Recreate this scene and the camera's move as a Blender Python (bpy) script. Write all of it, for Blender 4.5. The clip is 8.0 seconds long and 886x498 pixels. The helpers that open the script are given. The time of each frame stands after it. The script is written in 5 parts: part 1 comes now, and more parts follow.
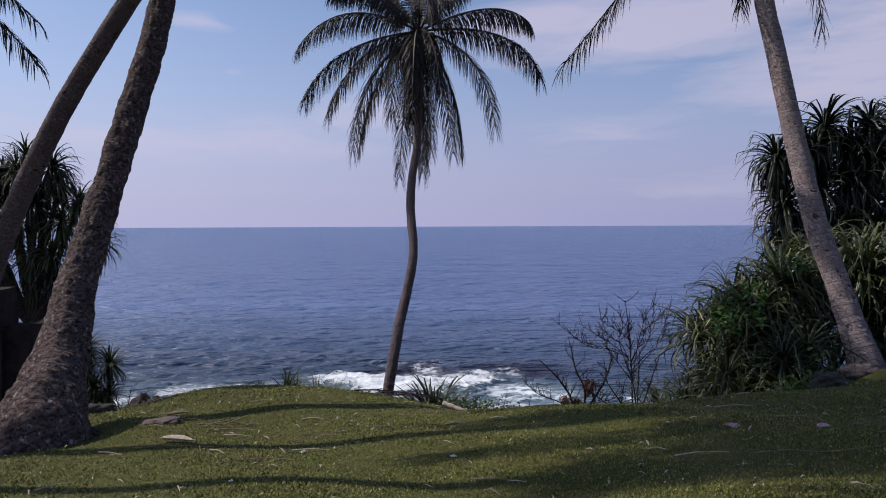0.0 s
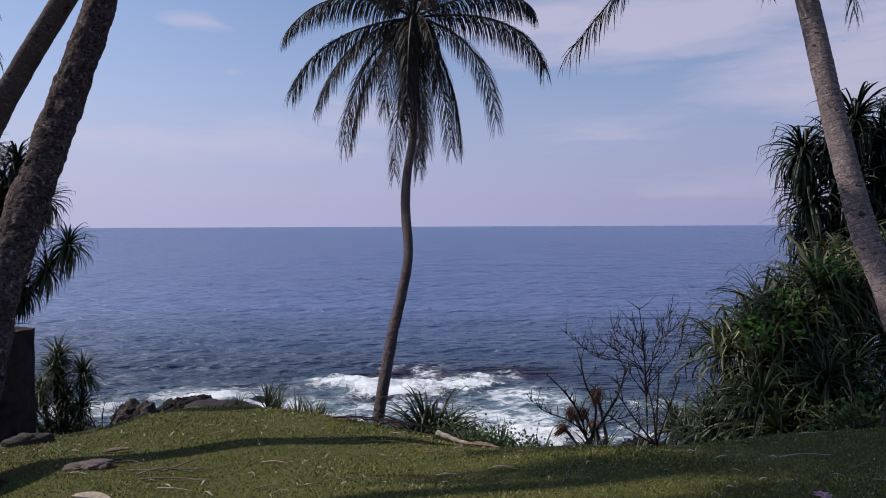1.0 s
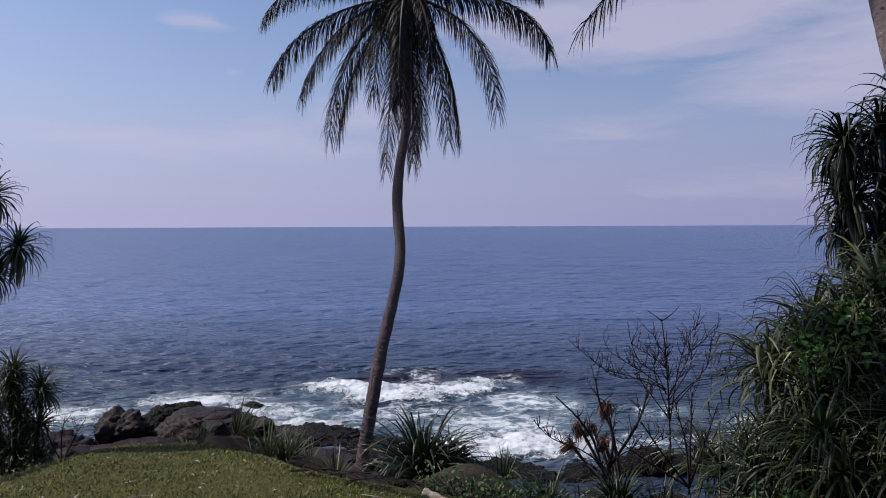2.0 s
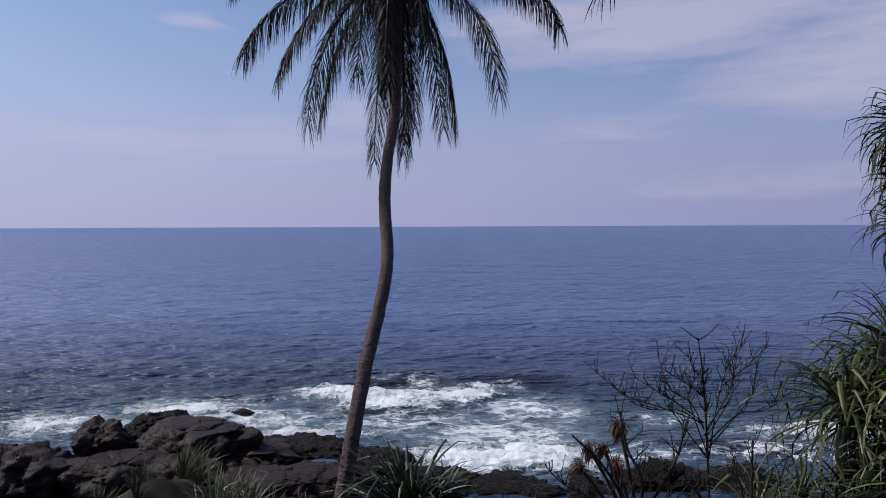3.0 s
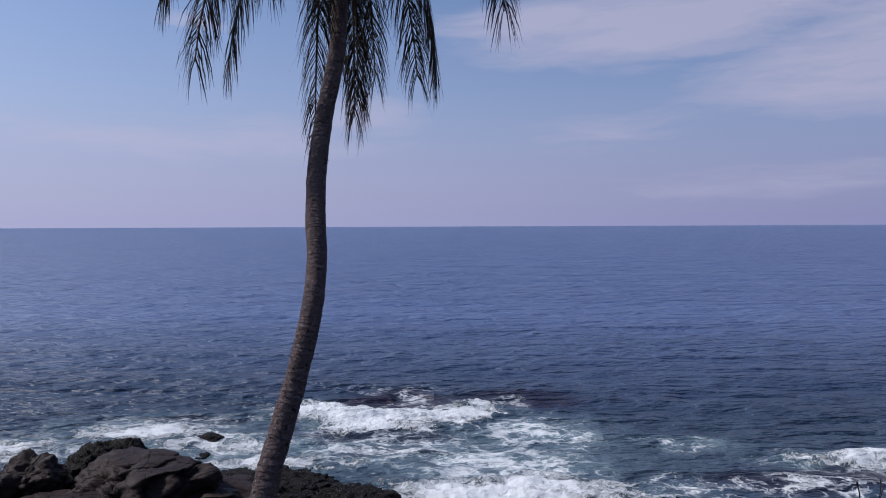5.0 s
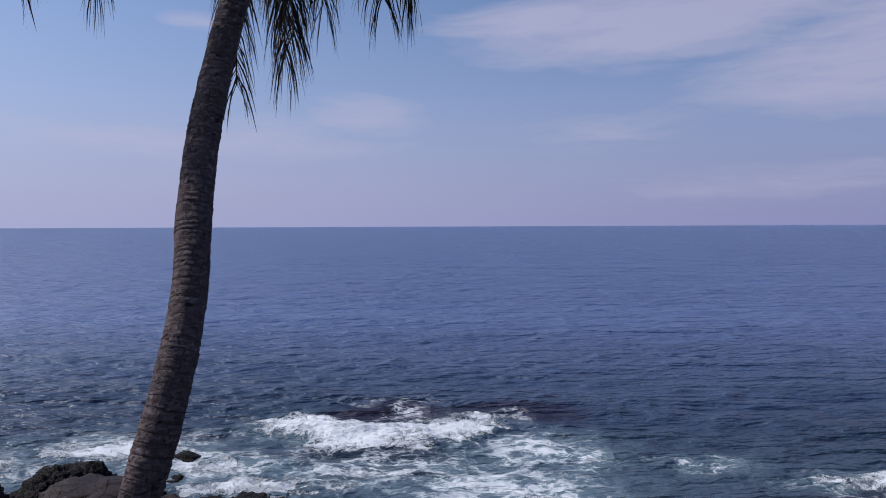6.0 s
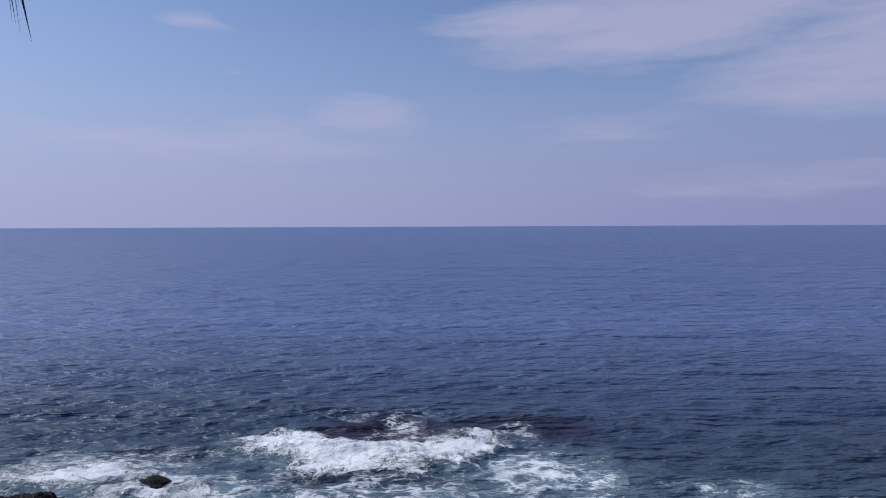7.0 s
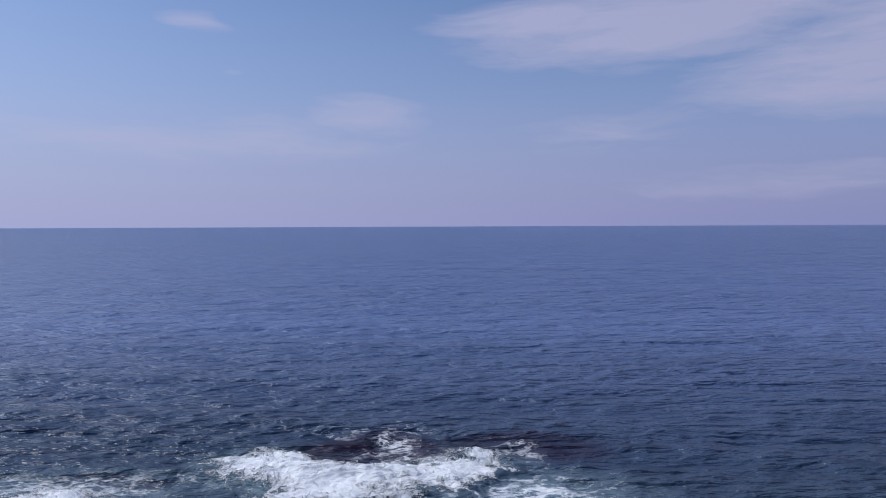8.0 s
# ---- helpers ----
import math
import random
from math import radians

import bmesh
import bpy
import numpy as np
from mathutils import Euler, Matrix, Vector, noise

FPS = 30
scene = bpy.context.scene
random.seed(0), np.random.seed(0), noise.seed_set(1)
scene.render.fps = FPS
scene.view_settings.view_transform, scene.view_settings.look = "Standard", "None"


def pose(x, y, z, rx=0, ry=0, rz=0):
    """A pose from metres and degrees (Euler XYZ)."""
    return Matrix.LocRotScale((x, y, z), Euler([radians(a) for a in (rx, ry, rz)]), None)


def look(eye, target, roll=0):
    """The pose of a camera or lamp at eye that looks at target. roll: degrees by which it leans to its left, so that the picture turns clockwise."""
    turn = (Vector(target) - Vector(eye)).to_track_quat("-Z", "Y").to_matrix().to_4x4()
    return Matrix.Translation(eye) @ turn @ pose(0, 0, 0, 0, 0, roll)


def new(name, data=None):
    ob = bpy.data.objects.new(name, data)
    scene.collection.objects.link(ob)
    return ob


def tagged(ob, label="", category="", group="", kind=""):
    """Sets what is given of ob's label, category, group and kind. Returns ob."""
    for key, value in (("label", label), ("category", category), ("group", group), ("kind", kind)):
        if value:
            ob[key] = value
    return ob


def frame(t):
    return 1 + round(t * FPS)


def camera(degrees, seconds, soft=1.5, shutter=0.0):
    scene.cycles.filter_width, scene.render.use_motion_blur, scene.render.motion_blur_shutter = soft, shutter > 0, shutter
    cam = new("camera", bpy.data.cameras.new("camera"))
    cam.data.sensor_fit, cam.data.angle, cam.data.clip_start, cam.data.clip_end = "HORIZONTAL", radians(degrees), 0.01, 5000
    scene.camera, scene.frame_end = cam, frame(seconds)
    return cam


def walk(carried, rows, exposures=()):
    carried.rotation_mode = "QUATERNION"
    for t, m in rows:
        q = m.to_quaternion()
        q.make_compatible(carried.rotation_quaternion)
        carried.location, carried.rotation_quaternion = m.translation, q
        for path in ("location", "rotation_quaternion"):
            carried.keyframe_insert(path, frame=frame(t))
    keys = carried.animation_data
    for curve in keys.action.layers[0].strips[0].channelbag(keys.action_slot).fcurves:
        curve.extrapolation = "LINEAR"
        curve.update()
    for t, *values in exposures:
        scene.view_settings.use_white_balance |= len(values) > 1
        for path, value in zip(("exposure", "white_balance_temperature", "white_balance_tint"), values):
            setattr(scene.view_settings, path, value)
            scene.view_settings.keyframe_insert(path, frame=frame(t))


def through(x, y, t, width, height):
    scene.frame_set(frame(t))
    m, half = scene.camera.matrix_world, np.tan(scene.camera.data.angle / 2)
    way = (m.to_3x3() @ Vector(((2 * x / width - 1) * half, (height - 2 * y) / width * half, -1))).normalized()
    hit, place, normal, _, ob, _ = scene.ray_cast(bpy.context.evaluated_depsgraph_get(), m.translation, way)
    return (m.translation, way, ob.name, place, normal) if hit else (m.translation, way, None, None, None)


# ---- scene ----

# ================= camera and walk =================
cam = camera(65.0, 8.0, soft=1.0)
PATH = [(0.0, 0.0, 0.0, 1.90), (0.5, 0.042, 0.64, 1.893), (1.0, 0.08, 1.465, 1.889), (1.5, 0.13, 2.37, 1.884), (1.7, 0.152, 2.76, 1.882),
        (2.2, 0.215, 3.80, 1.877), (2.8, 0.298, 5.19, 1.870), (3.0, 0.328, 5.66, 1.867), (3.5, 0.412, 6.97, 1.863), (4.0, 0.52, 8.46, 1.862),
        (4.5, 0.64, 10.06, 1.862), (5.1, 0.785, 12.24, 1.862), (5.8, 0.943, 15.00, 1.861), (6.0, 0.982, 15.84, 1.860), (6.5, 1.077, 17.95, 1.859),
        (7.0, 1.185, 20.12, 1.857), (7.5, 1.305, 22.32, 1.854), (8.0, 1.435, 24.52, 1.85)]
TURN = pose(0, 0, 0, 90 - 2.025, 0, 0) @ pose(0, 0, 0, 0, 0, -0.234)
walk(cam, [(t, pose(x, y, z) @ TURN) for t, x, y, z in PATH],
     [(0.0, 0.30, 6450, 11), (1.5, 0.22, 6400, 11), (3.0, 0.10, 6200, 11), (4.5, 0.03, 6100, 11), (6.0, 0.0, 6000, 11), (8.0, -0.03, 5800, 11)])

# ================= light =================
SUN_FROM = Vector((-0.96, 0.20, 1.02)).normalized()
SUN_UP = math.asin(SUN_FROM.z)
SUN_ROUND = math.atan2(SUN_FROM.x, SUN_FROM.y)

sun_data = bpy.data.lights.new("sun", "SUN")
sun_data.energy, sun_data.angle, sun_data.color = 3.0, radians(0.6), (1.0, 0.94, 0.86)
sun = new("sun", sun_data)
sun.matrix_world = look(SUN_FROM * 60, (0, 0, 0))


def link(tree, a, b):
    tree.links.new(a, b)


def node(tree, kind, **values):
    n = tree.nodes.new(kind)
    for key, value in values.items():
        if key in n.inputs:
            n.inputs[key].default_value = value
    return n


def maths(tree, op, a, b=None, c=None, clamp=False):
    n = tree.nodes.new("ShaderNodeMath")
    n.operation, n.use_clamp = op, clamp
    for i, v in enumerate((a, b, c)):
        if v is None:
            continue
        if isinstance(v, (int, float)):
            n.inputs[i].default_value = v
        else:
            link(tree, v, n.inputs[i])
    return n.outputs[0]


def mixed(tree, fac, a, b):
    n = tree.nodes.new("ShaderNodeMix")
    n.data_type = "RGBA"
    for i, v in ((0, fac), (6, a), (7, b)):
        if isinstance(v, (int, float)):
            n.inputs[i].default_value = v
        elif isinstance(v, tuple):
            n.inputs[i].default_value = (*v[:3], 1)
        else:
            link(tree, v, n.inputs[i])
    return n.outputs[2]


def ramp(tree, value, stops):
    n = tree.nodes.new("ShaderNodeValToRGB")
    els = n.color_ramp.elements
    while len(els) < len(stops):
        els.new(0.5)
    for e, (p, c) in zip(els, stops):
        e.position, e.color = p, (*c, 1) if isinstance(c, tuple) else (c, c, c, 1)
    link(tree, value, n.inputs[0])
    return n.outputs[0]


def noise_tex(tree, vector, scale, detail=4.0, rough=0.55, distort=0.0):
    n = node(tree, "ShaderNodeTexNoise", Scale=scale, Detail=detail, Roughness=rough, Distortion=distort)
    if vector is not None:
        link(tree, vector, n.inputs["Vector"])
    return n.outputs["Fac"]


def mapped(tree, vector, scale=(1, 1, 1), loc=(0, 0, 0), rot=(0, 0, 0)):
    n = node(tree, "ShaderNodeMapping", Scale=scale, Location=loc, Rotation=rot)
    link(tree, vector, n.inputs["Vector"])
    return n.outputs[0]


def sky_world():
    w = bpy.data.worlds.new("world")
    scene.world = w
    w.use_nodes = True
    t = w.node_tree
    t.nodes.clear()
    out = t.nodes.new("ShaderNodeOutputWorld")
    bg = node(t, "ShaderNodeBackground", Strength=0.088)
    sky = t.nodes.new("ShaderNodeTexSky")
    sky.sky_type, sky.sun_disc = "NISHITA", False
    sky.sun_elevation, sky.sun_rotation = SUN_UP, SUN_ROUND
    sky.air_density, sky.dust_density, sky.ozone_density = 1.0, 1.2, 2.0
    co = t.nodes.new("ShaderNodeTexCoord").outputs["Generated"]
    sep = t.nodes.new("ShaderNodeSeparateXYZ")
    link(t, co, sep.inputs[0])
    up = sep.outputs["Z"]
    # sea haze: lavender near the horizon, thinning upwards, brighter on the sun's side
    haze = ramp(t, maths(t, "MULTIPLY", up, 2.2, clamp=True), [(0.0, 0.95), (0.18, 0.78), (0.42, 0.36), (0.7, 0.12), (1.0, 0.0)])
    sunward = maths(t, "MULTIPLY_ADD", sep.outputs["X"], -0.8, 0.45, clamp=True)
    hazed = mixed(t, sunward, (3.05, 3.1, 5.2), (4.85, 4.85, 6.95))
    tint = t.nodes.new("ShaderNodeMix")
    tint.data_type, tint.blend_type = "RGBA", "MULTIPLY"
    tint.inputs[0].default_value = 1.0
    link(t, sky.outputs[0], tint.inputs[6])
    tint.inputs[7].default_value = (0.93, 1.0, 1.12, 1)
    base = mixed(t, haze, tint.outputs[2], hazed)
    # thin streaked cloud
    warp = noise_tex(t, mapped(t, co, (3.0, 3.0, 9.0)), 1.6, 3, 0.5)
    wv = t.nodes.new("ShaderNodeVectorMath")
    wv.operation = "ADD"
    sc = t.nodes.new("ShaderNodeCombineXYZ")
    link(t, maths(t, "MULTIPLY", maths(t, "SUBTRACT", warp, 0.5), 0.16), sc.inputs[0])
    link(t, maths(t, "MULTIPLY", maths(t, "SUBTRACT", warp, 0.5), 0.05), sc.inputs[2])
    link(t, co, wv.inputs[0])
    link(t, sc.outputs[0], wv.inputs[1])
    cv = wv.outputs[0]
    streak = noise_tex(t, mapped(t, cv, (1.6, 1.6, 10.0)), 2.6, 9, 0.62)

    def bank(x, z, rx, rz, lean=0.0, weight=1.0):
        """How near a direction lies to the middle of a cloud bank, 1 to 0."""
        m = mapped(t, cv, (1, 0, 1), (-x, 0, -z))
        r = mapped(t, m, (1 / rx, 0, 1 / rz), (0, 0, 0), (0, lean, 0))
        ln = t.nodes.new("ShaderNodeVectorMath")
        ln.operation = "LENGTH"
        link(t, r, ln.inputs[0])
        return maths(t, "MULTIPLY", maths(t, "SUBTRACT", 1.0, ln.outputs["Value"], clamp=True), weight)

    banks = None
    for b in ((0.30, 0.262, 0.34, 0.065, 0.10), (0.52, 0.205, 0.24, 0.10, 0.0), (0.12, 0.275, 0.16, 0.035, 0.0), (-0.11, 0.148, 0.13, 0.04, 0.0, 0.42),
              (-0.34, 0.115, 0.34, 0.045, 0.0, 0.45), (-0.315, 0.262, 0.06, 0.018, 0.0, 0.33), (-0.285, 0.205, 0.025, 0.012, 0.0, 0.30), (0.23, 0.130, 0.18, 0.04, 0.0, 0.35), (0.45, 0.055, 0.3, 0.03, 0.0, 0.35)):
        v = bank(*b)
        banks = v if banks is None else maths(t, "MAXIMUM", banks, v)
    dens = maths(t, "ADD", maths(t, "MULTIPLY", banks, 0.90), maths(t, "MULTIPLY", maths(t, "SUBTRACT", streak, 0.5), maths(t, "MULTIPLY_ADD", banks, 1.8, 0.55)))
    cloud = ramp(t, dens, [(0.08, 0.0), (0.30, 0.5), (0.62, 0.95)])
    white = mixed(t, sunward, (4.9, 4.7, 6.1), (5.6, 5.4, 7.0))
    col = mixed(t, maths(t, "MULTIPLY", cloud, 0.85), base, white)
    link(t, col, bg.inputs[0])
    link(t, bg.outputs[0], out.inputs[0])


sky_world()


# ================= materials =================
def principled(name, rough=0.6, spec=0.5):
    m = bpy.data.materials.new(name)
    m.use_nodes = True
    t = m.node_tree
    p = t.nodes["Principled BSDF"]
    p.inputs["Roughness"].default_value = rough
    p.inputs["Specular IOR Level"].default_value = spec
    return m, t, p


def coords(t, which="Object"):
    return t.nodes.new("ShaderNodeTexCoord").outputs[which]


def bump(t, p, height, strength=0.5, distance=0.02, normal=None):
    b = node(t, "ShaderNodeBump", Strength=strength, Distance=distance)
    link(t, height, b.inputs["Height"])
    if normal is not None:
        link(t, normal, b.inputs["Normal"])
    link(t, b.outputs[0], p.inputs["Normal"])
    return b.outputs[0]


def mat_ground():
    m, t, p = principled("lawn_and_soil", 0.95, 0.15)
    co = coords(t)
    fine = noise_tex(t, co, 42.0, 4, 0.7)
    mid = noise_tex(t, co, 3.2, 5, 0.6)
    wide = noise_tex(t, co, 0.55, 3, 0.5)
    grass = mixed(t, fine, (0.028, 0.032, 0.010), (0.13, 0.132, 0.034))
    dry = mixed(t, fine, (0.085, 0.070, 0.026), (0.20, 0.165, 0.065))
    g = mixed(t, ramp(t, maths(t, "ADD", maths(t, "MULTIPLY", mid, 0.6), maths(t, "MULTIPLY", wide, 0.4)), [(0.46, 0.0), (0.66, 0.55)]), grass, dry)
    soil = mixed(t, fine, (0.025, 0.020, 0.014), (0.09, 0.065, 0.045))
    sep = t.nodes.new("ShaderNodeSeparateXYZ")
    link(t, co, sep.inputs[0])
    low = maths(t, "ADD", sep.outputs["Z"], maths(t, "MULTIPLY", maths(t, "SUBTRACT", mid, 0.5), 1.2))
    soily = ramp(t, maths(t, "MULTIPLY_ADD", low, -0.45, -0.30, clamp=True), [(0.0, 0.0), (0.5, 1.0)])
    c = mixed(t, soily, g, soil)
    stone = mixed(t, noise_tex(t, co, 6.0, 6, 0.65), (0.007, 0.004, 0.0035), (0.036, 0.020, 0.016))
    rocky = ramp(t, maths(t, "MULTIPLY_ADD", low, -0.35, -2.3, clamp=True), [(0.0, 0.0), (0.6, 1.0)])
    link(t, mixed(t, rocky, c, stone), p.inputs["Base Color"])
    crag = maths(t, "MULTIPLY", rocky, maths(t, "MULTIPLY", noise_tex(t, co, 1.4, 9, 0.7, 0.6), 9.0))
    bump(t, p, maths(t, "ADD", crag, maths(t, "ADD", maths(t, "MULTIPLY", fine, 0.7), maths(t, "MULTIPLY", mid, 0.5))), 0.8, 0.04)
    return m


def mat_blades():
    m, t, p = principled("grass_blade", 0.7, 0.2)
    rnd = t.nodes.new("ShaderNodeNewGeometry").outputs["Random Per Island"]
    co = coords(t)
    patch = noise_tex(t, co, 1.1, 4, 0.6)
    green = ramp(t, rnd, [(0.0, (0.022, 0.027, 0.006)), (0.25, (0.066, 0.071, 0.014)), (0.55, (0.136, 0.143, 0.027)), (0.88, (0.27, 0.265, 0.062)), (0.93, (0.24, 0.19, 0.10)), (1.0, (0.40, 0.34, 0.20))])
    link(t, mixed(t, ramp(t, patch, [(0.45, 0.0), (0.7, 0.6)]), green, (0.19, 0.155, 0.055)), p.inputs["Base Color"])
    return m


def mat_water():
    m, t, p = principled("sea_water", 0.32, 0.38)
    p.inputs["IOR"].default_value = 1.333
    co = coords(t)
    at = t.nodes.new("ShaderNodeAttribute")
    at.attribute_name = "foam"
    at2 = t.nodes.new("ShaderNodeAttribute")
    at2.attribute_name = "aerated"
    cover, aer = at.outputs["Fac"], at2.outputs["Fac"]
    # ripples, wider across the swell than along it
    def crests(stretch, turn, detail, rough, warp_by):
        return noise_tex(t, mapped(t, co, stretch, (0, 0, 0), (0, 0, turn)), 1.0, detail, rough, warp_by)

    gusts = noise_tex(t, mapped(t, co, (0.010, 0.035, 1.0), (3, 1, 0), (0, 0, 0.1)), 1.0, 4, 0.6, 0.5)
    gust = ramp(t, gusts, [(0.34, 0.75), (0.66, 1.2)])
    r1 = crests((0.36, 1.05, 1.0), 0.06, 2, 0.5, 0.35)
    r2 = crests((1.1, 2.9, 1.0), -0.08, 2, 0.5, 0.25)
    r3 = crests((0.11, 0.36, 1.0), 0.10, 2, 0.5, 0.3)
    r4 = crests((4.0, 8.0, 1.0), 0.12, 1, 0.5, 0.0)
    waves = maths(t, "ADD", maths(t, "MULTIPLY", r1, 0.85), maths(t, "ADD", maths(t, "MULTIPLY", r2, 0.34), maths(t, "ADD", maths(t, "MULTIPLY", r3, 2.0), maths(t, "MULTIPLY", r4, 0.04))))
    waves = maths(t, "MULTIPLY", waves, gust)
    # lacy foam: thick in the middle of a patch, thin strings at its rim
    warp = t.nodes.new("ShaderNodeVectorMath")
    warp.operation = "ADD"
    nz = node(t, "ShaderNodeTexNoise", Scale=0.45, Detail=4.0, Roughness=0.6)
    link(t, co, nz.inputs["Vector"])
    wm = t.nodes.new("ShaderNodeVectorMath")
    wm.operation = "SCALE"
    wm.inputs["Scale"].default_value = 2.6
    link(t, nz.outputs["Color"], wm.inputs[0])
    link(t, co, warp.inputs[0])
    link(t, wm.outputs[0], warp.inputs[1])
    at4 = t.nodes.new("ShaderNodeAttribute")
    at4.attribute_name = "lace"
    lace = at4.outputs["Fac"]
    flow = mapped(t, warp.outputs[0], (0.75, 1.15, 1))
    ridges = []
    for scale, gain, lift in ((0.42, 1.5, 0.0), (0.95, 2.0, 0.02), (2.1, 2.6, 0.05)):
        ridge = maths(t, "ABSOLUTE", maths(t, "SUBTRACT", noise_tex(t, flow, scale, 3, 0.55), 0.5))
        ridges.append(maths(t, "MULTIPLY_ADD", ridge, gain, lift))
    cell = maths(t, "MINIMUM", ridges[0], maths(t, "MINIMUM", ridges[1], ridges[2]))
    cloudy = noise_tex(t, warp.outputs[0], 0.5, 7, 0.66)
    froth = noise_tex(t, warp.outputs[0], 1.6, 7, 0.7)
    lacy = maths(t, "MULTIPLY", lace, maths(t, "MULTIPLY_ADD", cloudy, 3.0, -0.75, clamp=True))
    strings = maths(t, "MULTIPLY", maths(t, "MULTIPLY", maths(t, "SUBTRACT", maths(t, "MULTIPLY", lacy, 0.155), cell), 13.0, clamp=True), 0.85)
    net = maths(t, "MULTIPLY_ADD", maths(t, "MINIMUM", cell, 0.22), -2.6, 0.26)
    body_foam = maths(t, "ADD", maths(t, "MULTIPLY", cover, 0.85), maths(t, "ADD", net, maths(t, "MULTIPLY_ADD", froth, 1.1, maths(t, "MULTIPLY_ADD", cloudy, 0.9, -1.0))))
    solid = ramp(t, body_foam, [(0.50, 0.0), (0.60, 0.9), (0.9, 1.0)])
    solid = maths(t, "MULTIPLY", solid, maths(t, "MULTIPLY", cover, 5.0, clamp=True))
    white = maths(t, "MAXIMUM", solid, strings)
    calm = maths(t, "MULTIPLY_ADD", maths(t, "MAXIMUM", solid, maths(t, "MULTIPLY", lace, 0.6)), -0.85, 1.0)
    bump(t, p, maths(t, "MULTIPLY_ADD", maths(t, "MULTIPLY", froth, solid), 0.10, maths(t, "MULTIPLY", waves, calm)), 1.0, 1.4)
    # scattered small caps on the open sea
    cap = noise_tex(t, mapped(t, co, (0.16, 0.5, 1)), 1.0, 6, 0.7)
    tiny = ramp(t, cap, [(0.735, 0.0), (0.76, 0.8)])
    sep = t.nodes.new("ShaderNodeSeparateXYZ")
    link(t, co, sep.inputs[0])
    # base colour pales seaward: deeper water, with haze and sky reflection painted in
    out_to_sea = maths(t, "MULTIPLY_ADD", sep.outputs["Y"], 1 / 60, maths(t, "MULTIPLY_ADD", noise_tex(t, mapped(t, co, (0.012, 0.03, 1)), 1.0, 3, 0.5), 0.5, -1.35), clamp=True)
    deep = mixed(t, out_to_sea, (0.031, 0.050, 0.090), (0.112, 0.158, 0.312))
    milky = maths(t, "MULTIPLY", aer, maths(t, "MULTIPLY_ADD", cloudy, 2.4, -0.4), clamp=True)
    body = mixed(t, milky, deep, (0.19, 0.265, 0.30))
    at3 = t.nodes.new("ShaderNodeAttribute")
    at3.attribute_name = "reef"
    shoal = maths(t, "MULTIPLY", at3.outputs["Fac"], maths(t, "MULTIPLY_ADD", cloudy, 1.2, 0.3, clamp=True))
    body = mixed(t, shoal, body, (0.024, 0.014, 0.032))
    fw = maths(t, "MAXIMUM", white, tiny)
    foam_tone = mixed(t, noise_tex(t, warp.outputs[0], 3.2, 6, 0.7), (0.66, 0.68, 0.71), (0.92, 0.92, 0.92))
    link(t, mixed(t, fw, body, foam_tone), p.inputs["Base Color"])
    link(t, maths(t, "MULTIPLY_ADD", fw, 0.45, 0.32, clamp=True), p.inputs["Roughness"])
    return m


def mat_rock(name, dark, light, scale=1.0, crack=0.6, gloss=0.75, grain=0.25):
    m, t, p = principled(name, gloss, 0.18)
    co = coords(t)
    a = noise_tex(t, co, 1.3 * scale, 6, 0.62)
    b = noise_tex(t, co, 14.0 * scale, 5, 0.7)
    c = mixed(t, maths(t, "MULTIPLY_ADD", b, 0.5, maths(t, "MULTIPLY", a, 0.55)), dark, light)
    seam = None
    for size, stretch, turn in ((0.42, (1, 1, 1.9), (0.15, 0.2, 0.5)), (0.95, (0.7, 1, 2.2), (-0.2, 0.3, 1.2))):
        vor = node(t, "ShaderNodeTexVoronoi", Scale=size * scale)
        vor.feature = "DISTANCE_TO_EDGE"
        link(t, mapped(t, co, stretch, (0, 0, 0), turn), vor.inputs["Vector"])
        line = ramp(t, maths(t, "ADD", vor.outputs["Distance"], maths(t, "MULTIPLY", maths(t, "SUBTRACT", b, 0.5), 0.05)), [(0.0, 0.0), (0.026, 1.0)])
        seam = line if seam is None else maths(t, "MULTIPLY", seam, maths(t, "MULTIPLY_ADD", line, 0.6, 0.4))
    link(t, mixed(t, maths(t, "MULTIPLY", maths(t, "SUBTRACT", 1.0, seam), crack), c, (0.010, 0.008, 0.008)), p.inputs["Base Color"])
    link(t, maths(t, "MULTIPLY_ADD", a, 0.35, gloss - 0.2), p.inputs["Roughness"])
    bump(t, p, maths(t, "ADD", maths(t, "MULTIPLY", seam, 0.7 * crack), maths(t, "ADD", maths(t, "MULTIPLY", b, grain), maths(t, "MULTIPLY", a, 0.4))), 0.9, 0.12 / scale ** 0.5)
    return m


